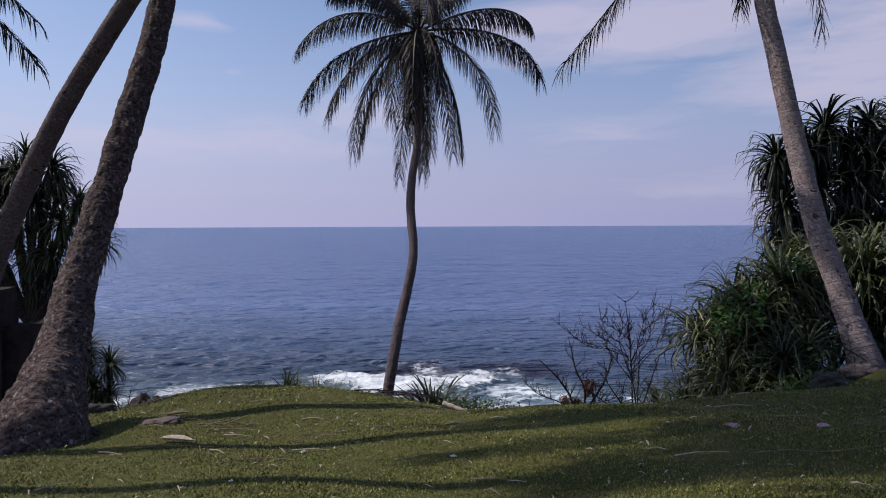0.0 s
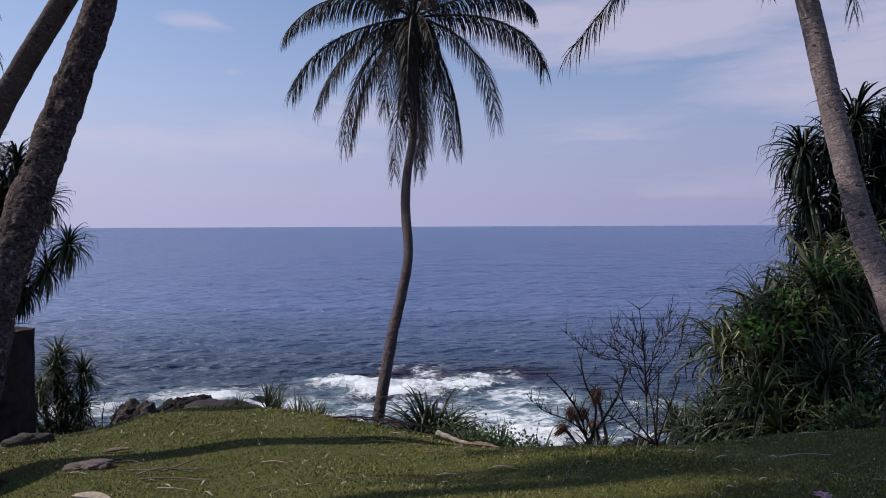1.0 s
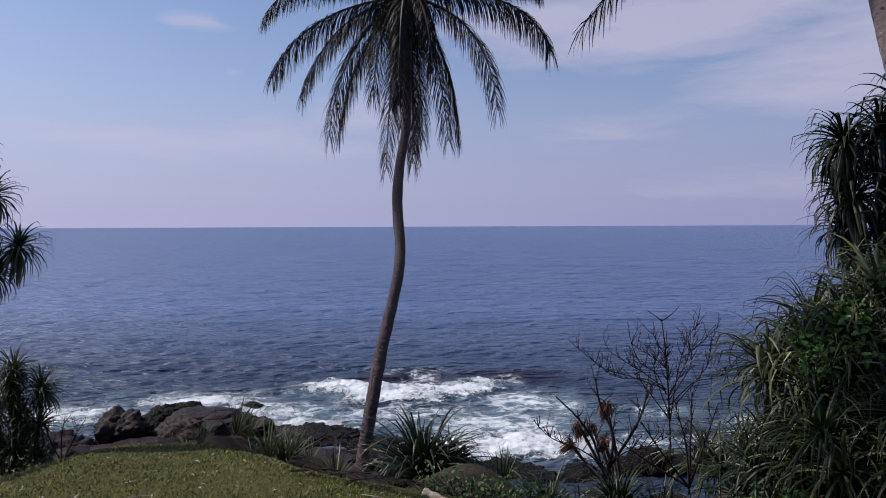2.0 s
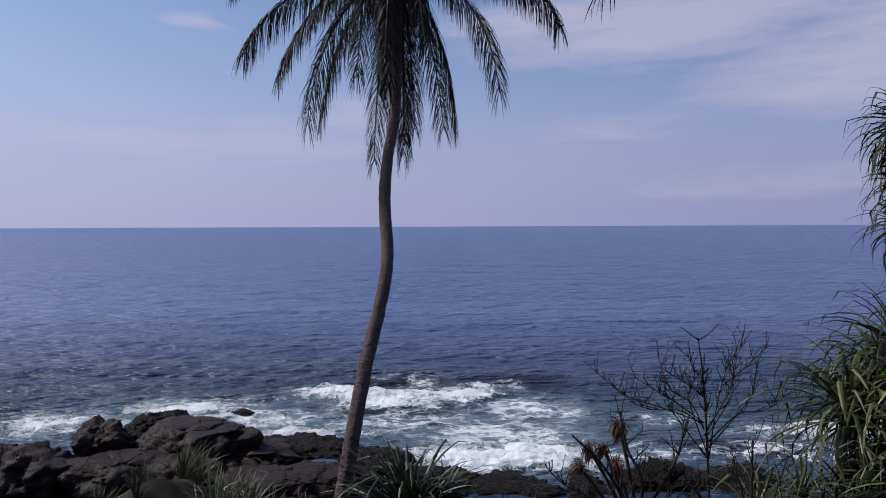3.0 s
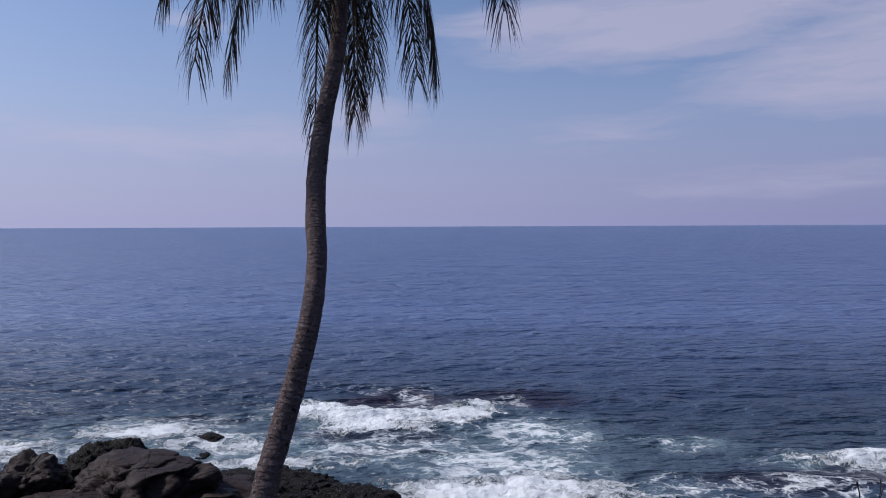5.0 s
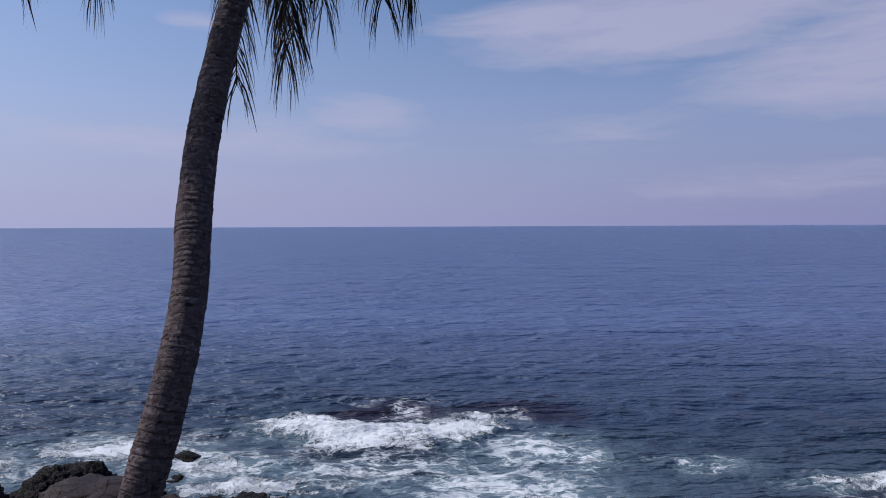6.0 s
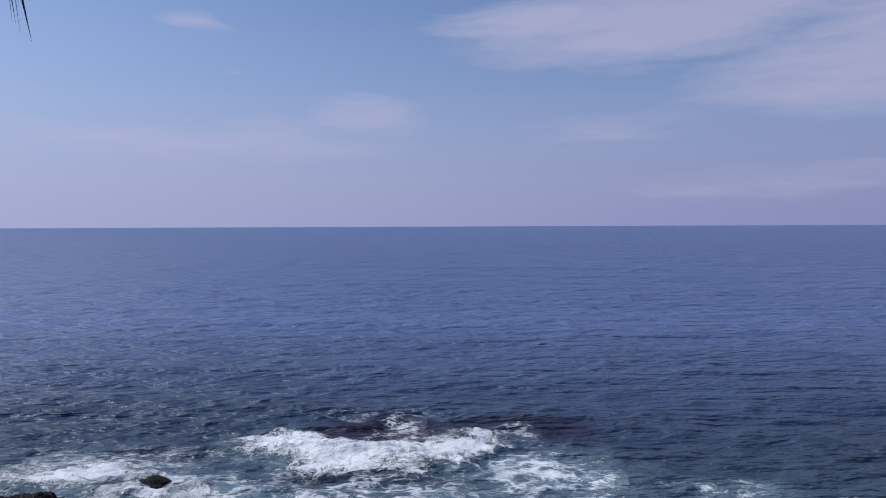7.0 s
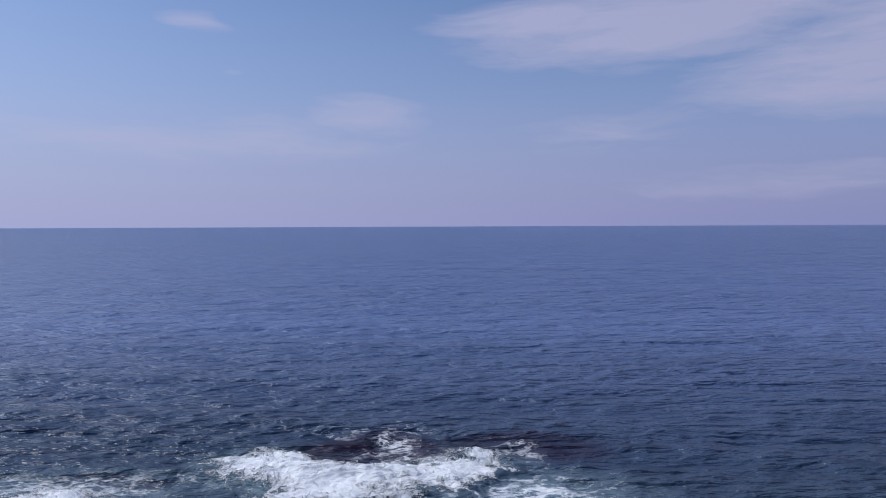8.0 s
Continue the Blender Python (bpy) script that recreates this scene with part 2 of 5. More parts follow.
def mat_barnacle(name):
    """Black rock crusted with pale barnacles and mussels, wet between them."""
    m, t, p = principled(name, 0.5, 0.18)
    co = coords(t)
    wide = noise_tex(t, co, 0.9, 5, 0.6)
    fine = noise_tex(t, co, 9.0, 5, 0.75)
    base = mixed(t, fine, (0.002, 0.0015, 0.0015), (0.017, 0.011, 0.010))
    shell = node(t, "ShaderNodeTexVoronoi", Scale=7.5, Randomness=1.0)
    link(t, co, shell.inputs["Vector"])
    grey = t.nodes.new("ShaderNodeSeparateXYZ")
    link(t, shell.outputs["Color"], grey.inputs[0])
    dome = ramp(t, shell.outputs["Distance"], [(0.10, 1.0), (0.42, 0.0)])
    crust = maths(t, "MULTIPLY", dome, ramp(t, maths(t, "MULTIPLY_ADD", wide, 0.7, maths(t, "MULTIPLY", grey.outputs["X"], 0.6)), [(0.46, 0.0), (0.72, 1.0)]))
    link(t, mixed(t, crust, base, (0.15, 0.12, 0.112)), p.inputs["Base Color"])
    link(t, maths(t, "MULTIPLY_ADD", fine, 0.5, 0.35), p.inputs["Roughness"])
    bump(t, p, maths(t, "ADD", maths(t, "MULTIPLY", dome, 0.8), maths(t, "MULTIPLY_ADD", fine, 1.2, maths(t, "MULTIPLY", wide, 0.8))), 1.0, 0.16)
    return m


def mat_bark(name, dark, light, lichen, ring=22.0, depth=1.0, crust=0.57):
    """Palm bark: leaf-scar rings along the trunk (v in the second UV axis, in metres), pits and pale lichen."""
    m, t, p = principled(name, 0.9, 0.2)
    uv = coords(t, "UV")
    co = coords(t)
    wob = noise_tex(t, co, 3.5, 4, 0.6)
    sep = t.nodes.new("ShaderNodeSeparateXYZ")
    link(t, uv, sep.inputs[0])
    v = maths(t, "ADD", sep.outputs["Y"], maths(t, "MULTIPLY", wob, 0.10))
    ringv = maths(t, "ABSOLUTE", maths(t, "SINE", maths(t, "MULTIPLY", v, ring)))
    groove = ramp(t, ringv, [(0.0, 0.0), (0.28, 1.0)])
    grain = noise_tex(t, mapped(t, co, (1, 1, 0.35)), 34.0, 5, 0.7)
    blot = noise_tex(t, co, 5.0, 5, 0.65)
    c = mixed(t, maths(t, "MULTIPLY_ADD", grain, 0.7, maths(t, "MULTIPLY_ADD", blot, 0.8, -0.25), clamp=True), dark, light)
    c = mixed(t, maths(t, "MULTIPLY", maths(t, "SUBTRACT", 1.0, groove), 0.5 * depth), c, tuple(x * 0.35 for x in dark))
    chips = ramp(t, noise_tex(t, mapped(t, co, (1, 1, 1.6)), 20.0, 4, 0.7), [(0.40, 1.0), (0.50, 0.0)])
    c = mixed(t, maths(t, "MULTIPLY", chips, 0.65 - 0.45 * (depth > 0.5)), c, tuple(x * 0.45 for x in dark))
    spots = ramp(t, noise_tex(t, co, 14.0, 6, 0.75), [(crust, 0.0), (crust + 0.09, 1.0)])
    c = mixed(t, maths(t, "MULTIPLY", spots, 0.7), c, lichen)
    pits = ramp(t, noise_tex(t, mapped(t, co, (1, 1, 1.5)), 9.0, 3, 0.5), [(0.30, 1.0), (0.36, 0.0)])
    c = mixed(t, maths(t, "MULTIPLY", pits, 0.8), c, tuple(x * 0.2 for x in dark))
    link(t, c, p.inputs["Base Color"])
    h = maths(t, "ADD", maths(t, "MULTIPLY", groove, 0.5 * depth), maths(t, "SUBTRACT", maths(t, "MULTIPLY_ADD", grain, 0.5, maths(t, "MULTIPLY", blot, 0.6)), maths(t, "MULTIPLY_ADD", pits, 0.7, maths(t, "MULTIPLY", chips, 0.5))))
    bump(t, p, h, 1.0, 0.045)
    return m


def mat_leaf(name, stops, rough=0.45, through=0.25, along=None):
    m, t, p = principled(name, rough, 0.4)
    rnd = t.nodes.new("ShaderNodeNewGeometry").outputs["Random Per Island"]
    co = coords(t)
    c = ramp(t, maths(t, "MULTIPLY_ADD", rnd, 0.75, maths(t, "MULTIPLY", noise_tex(t, co, 2.5, 3, 0.5), 0.3), clamp=True), stops)
    if along is not None:
        uv = t.nodes.new("ShaderNodeSeparateXYZ")
        link(t, coords(t, "UV"), uv.inputs[0])
        dryness = maths(t, "MULTIPLY", ramp(t, uv.outputs["Y"], [(0.60, 0.0), (1.0, 0.75)]), ramp(t, rnd, [(0.3, 0.0), (0.9, 1.0)]))
        c = mixed(t, dryness, c, along)
    link(t, c, p.inputs["Base Color"])
    out = t.nodes["Material Output"]
    tr = t.nodes.new("ShaderNodeBsdfTranslucent")
    link(t, c, tr.inputs[0])
    mix = t.nodes.new("ShaderNodeMixShader")
    mix.inputs[0].default_value = through
    link(t, p.outputs[0], mix.inputs[1])
    link(t, tr.outputs[0], mix.inputs[2])
    link(t, mix.outputs[0], out.inputs[0])
    return m


def mat_plain(name, dark, light, scale=12.0, rough=0.8):
    m, t, p = principled(name, rough, 0.3)
    co = coords(t)
    a = noise_tex(t, co, scale, 5, 0.65)
    link(t, mixed(t, ramp(t, a, [(0.3, 0.0), (0.7, 1.0)]), dark, light), p.inputs["Base Color"])
    bump(t, p, a, 0.5, 0.1 / scale)
    return m


M_GROUND, M_BLADE, M_SEA = mat_ground(), mat_blades(), mat_water()
M_ROCK = mat_rock("shore_rock", (0.007, 0.0038, 0.0035), (0.050, 0.0265, 0.0225), 1.0, 0.8, 0.58, 0.3)
M_ROCK_ROUGH = mat_barnacle("barnacled_rock")
M_REEF = mat_rock("wet_reef", (0.012, 0.010, 0.018), (0.055, 0.040, 0.055), 1.0, 0.3, 0.35)
M_STONE = mat_rock("garden_stone", (0.09, 0.066, 0.060), (0.25, 0.185, 0.168), 4.0, 0.3, 0.85)
M_STONE_DARK = mat_rock("dark_stone", (0.022, 0.018, 0.016), (0.095, 0.078, 0.068), 4.0, 0.2, 0.8)
M_BARK_OLD = mat_bark("old_palm_bark", (0.030, 0.018, 0.017), (0.21, 0.142, 0.133), (0.47, 0.42, 0.40), 24.0, 0.15, 0.565)
M_BARK = mat_bark("palm_bark", (0.092, 0.066, 0.066), (0.235, 0.172, 0.170), (0.36, 0.30, 0.29), 40.0, 0.56)
M_BARK_PALE = mat_bark("pale_palm_bark", (0.19, 0.142, 0.142), (0.44, 0.345, 0.34), (0.55, 0.49, 0.47), 30.0, 0.7)
M_STEM = mat_plain("pandanus_stem", (0.035, 0.026, 0.02), (0.12, 0.09, 0.07), 18.0, 0.9)
M_TWIG = mat_plain("bare_twig", (0.014, 0.009, 0.009), (0.058, 0.037, 0.034), 20.0, 0.85)
M_DRY = mat_plain("dry_frond", (0.11, 0.075, 0.05), (0.30, 0.22, 0.16), 20.0, 0.9)
M_PALE = mat_plain("bleached_stalk", (0.26, 0.20, 0.15), (0.50, 0.42, 0.34), 25.0, 0.9)
M_NUT = mat_plain("coconut_husk", (0.035, 0.04, 0.012), (0.10, 0.10, 0.03), 14.0, 0.5)
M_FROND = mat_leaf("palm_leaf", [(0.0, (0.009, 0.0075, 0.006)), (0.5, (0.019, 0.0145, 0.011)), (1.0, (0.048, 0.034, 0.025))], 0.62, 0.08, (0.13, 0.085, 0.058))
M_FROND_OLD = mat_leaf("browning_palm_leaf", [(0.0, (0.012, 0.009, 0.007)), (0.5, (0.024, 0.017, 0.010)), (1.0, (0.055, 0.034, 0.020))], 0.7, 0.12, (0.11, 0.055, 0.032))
M_PAND = mat_leaf("pandanus_leaf", [(0.0, (0.018, 0.026, 0.009)), (0.5, (0.046, 0.058, 0.021)), (0.88, (0.115, 0.125, 0.054)), (1.0, (0.16, 0.135, 0.07))], 0.42, 0.18, (0.16, 0.125, 0.06))
M_STRAP = mat_leaf("strap_leaf", [(0.0, (0.009, 0.016, 0.007)), (0.55, (0.019, 0.031, 0.012)), (0.9, (0.040, 0.055, 0.022)), (1.0, (0.10, 0.09, 0.05))], 0.45, 0.20, (0.13, 0.10, 0.05))
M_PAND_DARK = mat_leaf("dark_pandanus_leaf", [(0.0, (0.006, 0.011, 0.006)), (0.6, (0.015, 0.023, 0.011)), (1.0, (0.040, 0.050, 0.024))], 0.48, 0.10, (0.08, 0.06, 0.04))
M_VINE = mat_leaf("vine_leaf", [(0.0, (0.025, 0.065, 0.008)), (0.5, (0.055, 0.125, 0.014)), (1.0, (0.10, 0.18, 0.03))], 0.45, 0.25)
M_HERB = mat_leaf("herb_leaf", [(0.0, (0.02, 0.05, 0.008)), (0.6, (0.045, 0.095, 0.014)), (1.0, (0.09, 0.14, 0.03))], 0.5, 0.3)
M_WALL = mat_plain("dark_masonry", (0.010, 0.007, 0.006), (0.042, 0.028, 0.025), 3.0, 0.95)
M_PINK = mat_plain("pink_wrapper", (0.42, 0.16, 0.22), (0.70, 0.52, 0.55), 30.0, 0.4)
M_WHITE = mat_plain("white_scrap", (0.5, 0.48, 0.45), (0.75, 0.73, 0.70), 30.0, 0.7)


# ================= mesh helpers =================
class Build:
    """Collects vertices, faces and UVs of one mesh."""

    def __init__(self):
        self.v, self.f, self.uv = [], [], []

    def tube(self, path, radii, sides=8, cap=True, lump=None):
        path = [Vector(p) for p in path]
        n, start, side, run = len(path), len(self.v), None, 0.0
        for i, p in enumerate(path):
            d = (path[min(i + 1, n - 1)] - path[max(i - 1, 0)]).normalized()
            if side is None:
                side = d.orthogonal().normalized()
            side = (side - d * side.dot(d)).normalized()
            other = d.cross(side)
            if i:
                run += (p - path[i - 1]).length
            for k in range(sides):
                a = math.tau * k / sides
                r = radii[i] if lump is None else radii[i] * lump(a, run)
                self.v.append(p + (side * math.cos(a) + other * math.sin(a)) * r)
                self.uv.append((k / sides, run))
        for i in range(n - 1):
            for k in range(sides):
                a, b = start + i * sides + k, start + i * sides + (k + 1) % sides
                self.f.append((a, b, b + sides, a + sides))
        if cap:
            self.f.append(tuple(range(start + (n - 1) * sides, start + n * sides)))
            self.f.append(tuple(reversed(range(start, start + sides))))

    def strap(self, path, widths, across, fold=0.0):
        """A long leaf: three points across, folded along its midrib."""
        path = [Vector(p) for p in path]
        n, start = len(path), len(self.v)
        for i, p in enumerate(path):
            d = (path[min(i + 1, n - 1)] - path[max(i - 1, 0)]).normalized()
            s = (across - d * across.dot(d)).normalized()
            up = s.cross(d)
            w = widths[i]
            for k in (-1, 0, 1):
                self.v.append(p + s * (k * w * 0.5) + up * (abs(k) * w * fold))
                self.uv.append((0.5 + 0.5 * k, i / (n - 1)))
        for i in range(n - 1):
            a = start + 3 * i
            self.f += [(a, a + 1, a + 4, a + 3), (a + 1, a + 2, a + 5, a + 4)]

    def ribbon(self, path, widths, across):
        path = [Vector(p) for p in path]
        n, start = len(path), len(self.v)
        for i, p in enumerate(path):
            w = widths[i] * 0.5
            self.v += [p - across * w, p + across * w]
            self.uv += [(0, i / (n - 1)), (1, i / (n - 1))]
        for i in range(n - 1):
            a = start + 2 * i
            self.f.append((a, a + 1, a + 3, a + 2))

    def mesh(self, name, material, smooth=True):
        me = bpy.data.meshes.new(name)
        me.from_pydata([tuple(p) for p in self.v], [], self.f)
        if self.uv:
            layer = me.uv_layers.new(name="UVMap")
            idx = np.empty(len(me.loops), dtype=np.int32)
            me.loops.foreach_get("vertex_index", idx)
            layer.data.foreach_set("uv", np.array(self.uv, dtype=np.float32)[idx].ravel())
        me.materials.append(material)
        me.polygons.foreach_set("use_smooth", [smooth] * len(me.polygons))
        me.update()
        return me


def part(name, me, parent, label="", m=None):
    ob = new(name, me)
    ob.parent = parent
    if m is not None:
        ob.matrix_basis = m
    return tagged(ob, label)


def thing(name, at, label, category, group="", kind=""):
    ob = new(name)
    ob.location = at
    ob.empty_display_size = 0.2
    return tagged(ob, label, category, group, kind)


def smooth_path(points, n):
    """n points along a smooth line through the given ones."""
    pts = [Vector(p) for p in points]
    out = []
    for i in range(n):
        u = i / (n - 1) * (len(pts) - 1)
        k = min(int(u), len(pts) - 2)
        s = u - k
        p0, p1, p2, p3 = pts[max(k - 1, 0)], pts[k], pts[k + 1], pts[min(k + 2, len(pts) - 1)]
        out.append(0.5 * ((2 * p1) + (p2 - p0) * s + (2 * p0 - 5 * p1 + 4 * p2 - p3) * s * s + (3 * p1 - p0 - 3 * p2 + p3) * s ** 3))
    return out


# ================= the land =================
SEA = -13.5


def smoothstep(x, a, b):
    u = np.clip((x - a) / (b - a), 0, 1)
    return u * u * (3 - 2 * u)


def lip(x):
    """Where the lawn ends and the bank begins, as y over x."""
    return 9.6 + 2.6 * np.exp(-((x + 3.5) / 1.9) ** 2) + 2.4 * smoothstep(x, 4.2, 7.5)


def land(x, y):
    """Height of the land."""
    x, y = np.asarray(x, dtype=float), np.asarray(y, dtype=float)
    e = lip(x)
    yy = np.minimum(y, e)
    fall = np.where(yy > 0, 0.09 * (yy - 5.5) + 0.0045 * np.maximum(yy - 5.5, 0) ** 2, -0.495 + 0.03 * yy)
    z = 0.03 - fall + np.where(x > 0, 0.40 * np.tanh(x / 3.5), 0.5 * np.tanh(x / 10)) - 0.10 * np.minimum(np.maximum(-3.8 - x, 0), 5)
    z = z - 0.28 * np.maximum(yy - 7.6, 0) * smoothstep(x, 0.6, 2.8) * (1 - 0.75 * smoothstep(x, 5.0, 7.0))
    z = z - 0.34 * np.exp(-((x - 3.1) / 1.7) ** 2 - ((yy - 10.2) / 1.9) ** 2)
    z = z - 0.40 * np.exp(-((x - 1.3) ** 2 + (yy - 9.9) ** 2) / 3.4)
    z = z + 0.035 * np.sin(x * 1.3 + 0.4) * np.sin(yy * 1.1) + 0.02 * np.sin(x * 2.9 + yy * 2.3)
    s = np.maximum(y - e, 0)
    drop = np.interp(s, [0, 0.5, 1.5, 3, 8, 11, 18, 26, 34, 42, 60], [0, 0.16, 0.70, 1.35, 2.8, 4.1, 8.8, 12.2, 14.2, 16, 22])
    rough = np.minimum(s * 0.12, 0.5)
    z = z - drop + rough * (np.sin(x * 0.9 + y * 0.7) * np.sin(y * 0.8 - x * 0.35) + 0.5 * np.sin(x * 2.1 - y * 1.7))
    # hollows in the bank above the shore
    z = z - 1.5 * np.exp(-((x + 3.6) ** 2 + (y - 20.3) ** 2) / 6.0) - 1.3 * np.exp(-((x - 6.6) ** 2 + (y - 21.4) ** 2) / 6.0)
    z = z - 1.2 * np.exp(-((x + 3.3) ** 2 + (y - 24.2) ** 2) / 5.0) - 1.9 * np.exp(-((x - 7.2) ** 2 + (y - 24.0) ** 2) / 6.0)
    z = z - 1.7 * np.exp(-((x - 4.6) / 2.1) ** 2 - ((y - 17.8) / 2.6) ** 2)
    return z


def ground_z(x, y):
    return float(land(x, y))


def spaced(pieces):
    return np.concatenate([np.arange(a, b, s) for a, b, s in pieces] + [[pieces[-1][1]]])


def sheet(name, xs, ys, zf, material):
    X, Y = np.meshgrid(xs, ys)
    Z = zf(X, Y)
    nx, ny = X.shape[1], X.shape[0]
    me = bpy.data.meshes.new(name)
    i = (np.arange(ny - 1)[:, None] * nx + np.arange(nx - 1)).ravel()
    q = np.stack([i, i + 1, i + nx + 1, i + nx], 1)
    me.vertices.add(nx * ny)
    me.vertices.foreach_set("co", np.stack([X, Y, Z], -1).astype(np.float32).ravel())
    me.loops.add(q.size)
    me.loops.foreach_set("vertex_index", q.astype(np.int32).ravel())
    me.polygons.add(len(q))
    me.polygons.foreach_set("loop_start", np.arange(0, q.size, 4, dtype=np.int32))
    me.polygons.foreach_set("use_smooth", np.ones(len(q), dtype=bool))
    me.update(calc_edges=True)
    me.materials.append(material)
    return me


ground = new("ground", sheet("ground", spaced([(-300, -40, 20), (-40, -12, 1.5), (-12, 14, 0.14), (14, 40, 1.2), (40, 300, 20)]),
                             spaced([(-200, -20, 15), (-20, 2, 1.0), (2, 14, 0.12), (14, 50, 0.5), (50, 66, 2)]), land, M_GROUND))
tagged(ground, "mown green lawn on a sea bluff, falling to bare soil and rock", "ground", kind="structure")


# ================= the sea =================
# breaking foam, and thin laced foam left behind it: x, y, half-width, half-depth, strength
BREAKERS = [(-8.6, 66.6, 4.8, 3.3, 1.35), (-4.2, 63.8, 5.0, 3.2, 1.45), (0.8, 65.6, 3.9, 3.0, 1.3), (3.4, 68.6, 2.8, 2.0, 1.05), (4.6, 49.4, 7.0, 2.8, 1.25), (-20.6, 61.0, 4.6, 2.5, 1.25), (-15.4, 58.0, 3.2, 1.6, 0.9),
            (-29.5, 57.0, 5.0, 2.4, 1.0), (27.0, 54.8, 5.2, 1.4, 1.1), (-9.6, 54.4, 4.6, 1.6, 0.95), (40.0, 54.0, 4.0, 1.4, 0.6)]
LACE = [(6.6, 61.0, 5.2, 4.0, 1.0), (-4.0, 57.6, 7.0, 3.6, 0.8), (3.6, 54.6, 6.5, 3.4, 0.95), (-20.5, 62.0, 6.5, 3.6, 0.9), (-14.0, 58.2, 5.0, 3.0, 0.9), (17.0, 58.4, 3.0, 1.5, 0.75), (22.0, 50.5, 7.0, 2.0, 0.8), (13.0, 50.0, 3.6, 2.0, 0.9),
        (-30.0, 57.5, 7.0, 3.4, 0.9), (-4.5, 66.0, 9.0, 3.6, 0.9), (4.0, 68.5, 4.5, 2.4, 0.8), (-1.6, 71.0, 1.7, 3.4, 0.75), (-4.5, 73.6, 5.0, 0.8, 0.5), (28.0, 54.0, 8.0, 2.6, 0.8), (-43.0, 57.0, 8.0, 3.5, 0.9), (42.0, 53.5, 7.0, 2.6, 0.8)]


def patches(x, y, spots, edge=1.25, power=0.7):
    f = np.zeros_like(x)
    wx, wy = 0.8 * np.sin(y * 0.9 + x * 0.3) + 0.5 * np.sin(x * 1.7), 0.5 * np.sin(x * 0.8) + 0.3 * np.sin(y * 2.1 + x)
    for px, py, rx, ry, k in spots:
        d = np.sqrt(((x + wx - px) / rx) ** 2 + ((y + wy - py) / ry) ** 2)
        f = np.maximum(f, k * np.clip(edge - d, 0, 1) ** power)
    return f


def foam_cover(x, y):
    hollow = np.exp(-(((x + 3.3) / 3.7) ** 2 + ((y - 70.0) / 2.2) ** 2))
    return patches(x, y, BREAKERS) * (1 - np.clip(1.5 * hollow, 0, 1))


def laced_foam(x, y):
    return patches(x, y, LACE)


def aerated_water(x, y):
    a = np.zeros_like(x)
    for px, py, rx, ry, k in BREAKERS + LACE[:6]:
        d = np.sqrt(((x - px) / (rx * 1.4)) ** 2 + ((y - py) / (ry * 1.4)) ** 2)
        a = np.maximum(a, 0.8 * k * np.clip(1.2 - d, 0, 1))
    return np.clip(a + 0.2 * np.exp(-((y - 55) / 7) ** 2), 0, 1)


def reef_below(x, y):
    """Where dark rock lies just under the surface."""
    f = np.zeros_like(x)
    for px, py, rx, ry, k in ((-3.4, 69.9, 5.4, 3.2, 1.0), (6.5, 70.5, 6.0, 2.6, 0.75), (-4.0, 60.0, 6.0, 1.8, 0.5), (-3.0, 56.6, 3.5, 1.2, 0.5), (-18.0, 64.5, 4.0, 1.2, 0.5), (24.0, 51.5, 8.0, 1.8, 0.8)):
        d = np.sqrt(((x - px) / rx) ** 2 + ((y - py + 0.5 * np.sin(x * 0.7)) / ry) ** 2)
        f = np.maximum(f, k * smoothstep(1.3 - d, 0.0, 0.6))
    return f


rng = np.random.default_rng(7)
SWELL = [(rng.normal(0.15, 0.7), 2 * math.pi / L, A, rng.uniform(0, 6.28)) for L, A in
         [(34, 0.10), (23, 0.07), (15, 0.05), (11, 0.045), (8.5, 0.042), (6.6, 0.04), (5.2, 0.036), (4.1, 0.032), (3.3, 0.028), (2.7, 0.024), (2.2, 0.02)] for _ in (0, 1)]


def sea_height(x, y):
    z = np.zeros_like(x)
    far = np.hypot(x, y)
    for turn, k, amp, ph in SWELL:
        calm = np.clip(1.25 - far * k / 200.0, 0, 1)
        s = np.sin(k * (x * math.sin(turn) + y * math.cos(turn)) + ph + 0.4 * np.sin(x * 0.05 * k * 6 + ph))
        z += amp * calm * (1 - np.abs(s) ** 0.9) * (1.9 if k < 0.7 else 1.3)
    f = foam_cover(x, y)
    churn = np.sin(x * 2.3 + np.sin(y * 1.9) * 2) * np.sin(y * 2.7 + x * 0.6) + 0.5 * np.sin(x * 5.1 + 2 * np.sin(y * 3.7)) * np.sin(y * 4.9 + np.sin(x * 3.3) * 2)
    z += np.clip(f, 0, 1) * (0.24 + 0.15 * churn)
    # the swell heaps up over the reef and breaks
    z += 0.5 * np.exp(-(((x + 5.0) / 5.0) ** 2 + ((y - 65.2) / 1.5) ** 2)) + 0.35 * np.exp(-(((x - 2.6) / 2.0) ** 2 + ((y - 68.4) / 1.0) ** 2)) + 0.4 * np.exp(-(((x - 27) / 6) ** 2 + ((y - 55) / 1.1) ** 2))
    return SEA + z


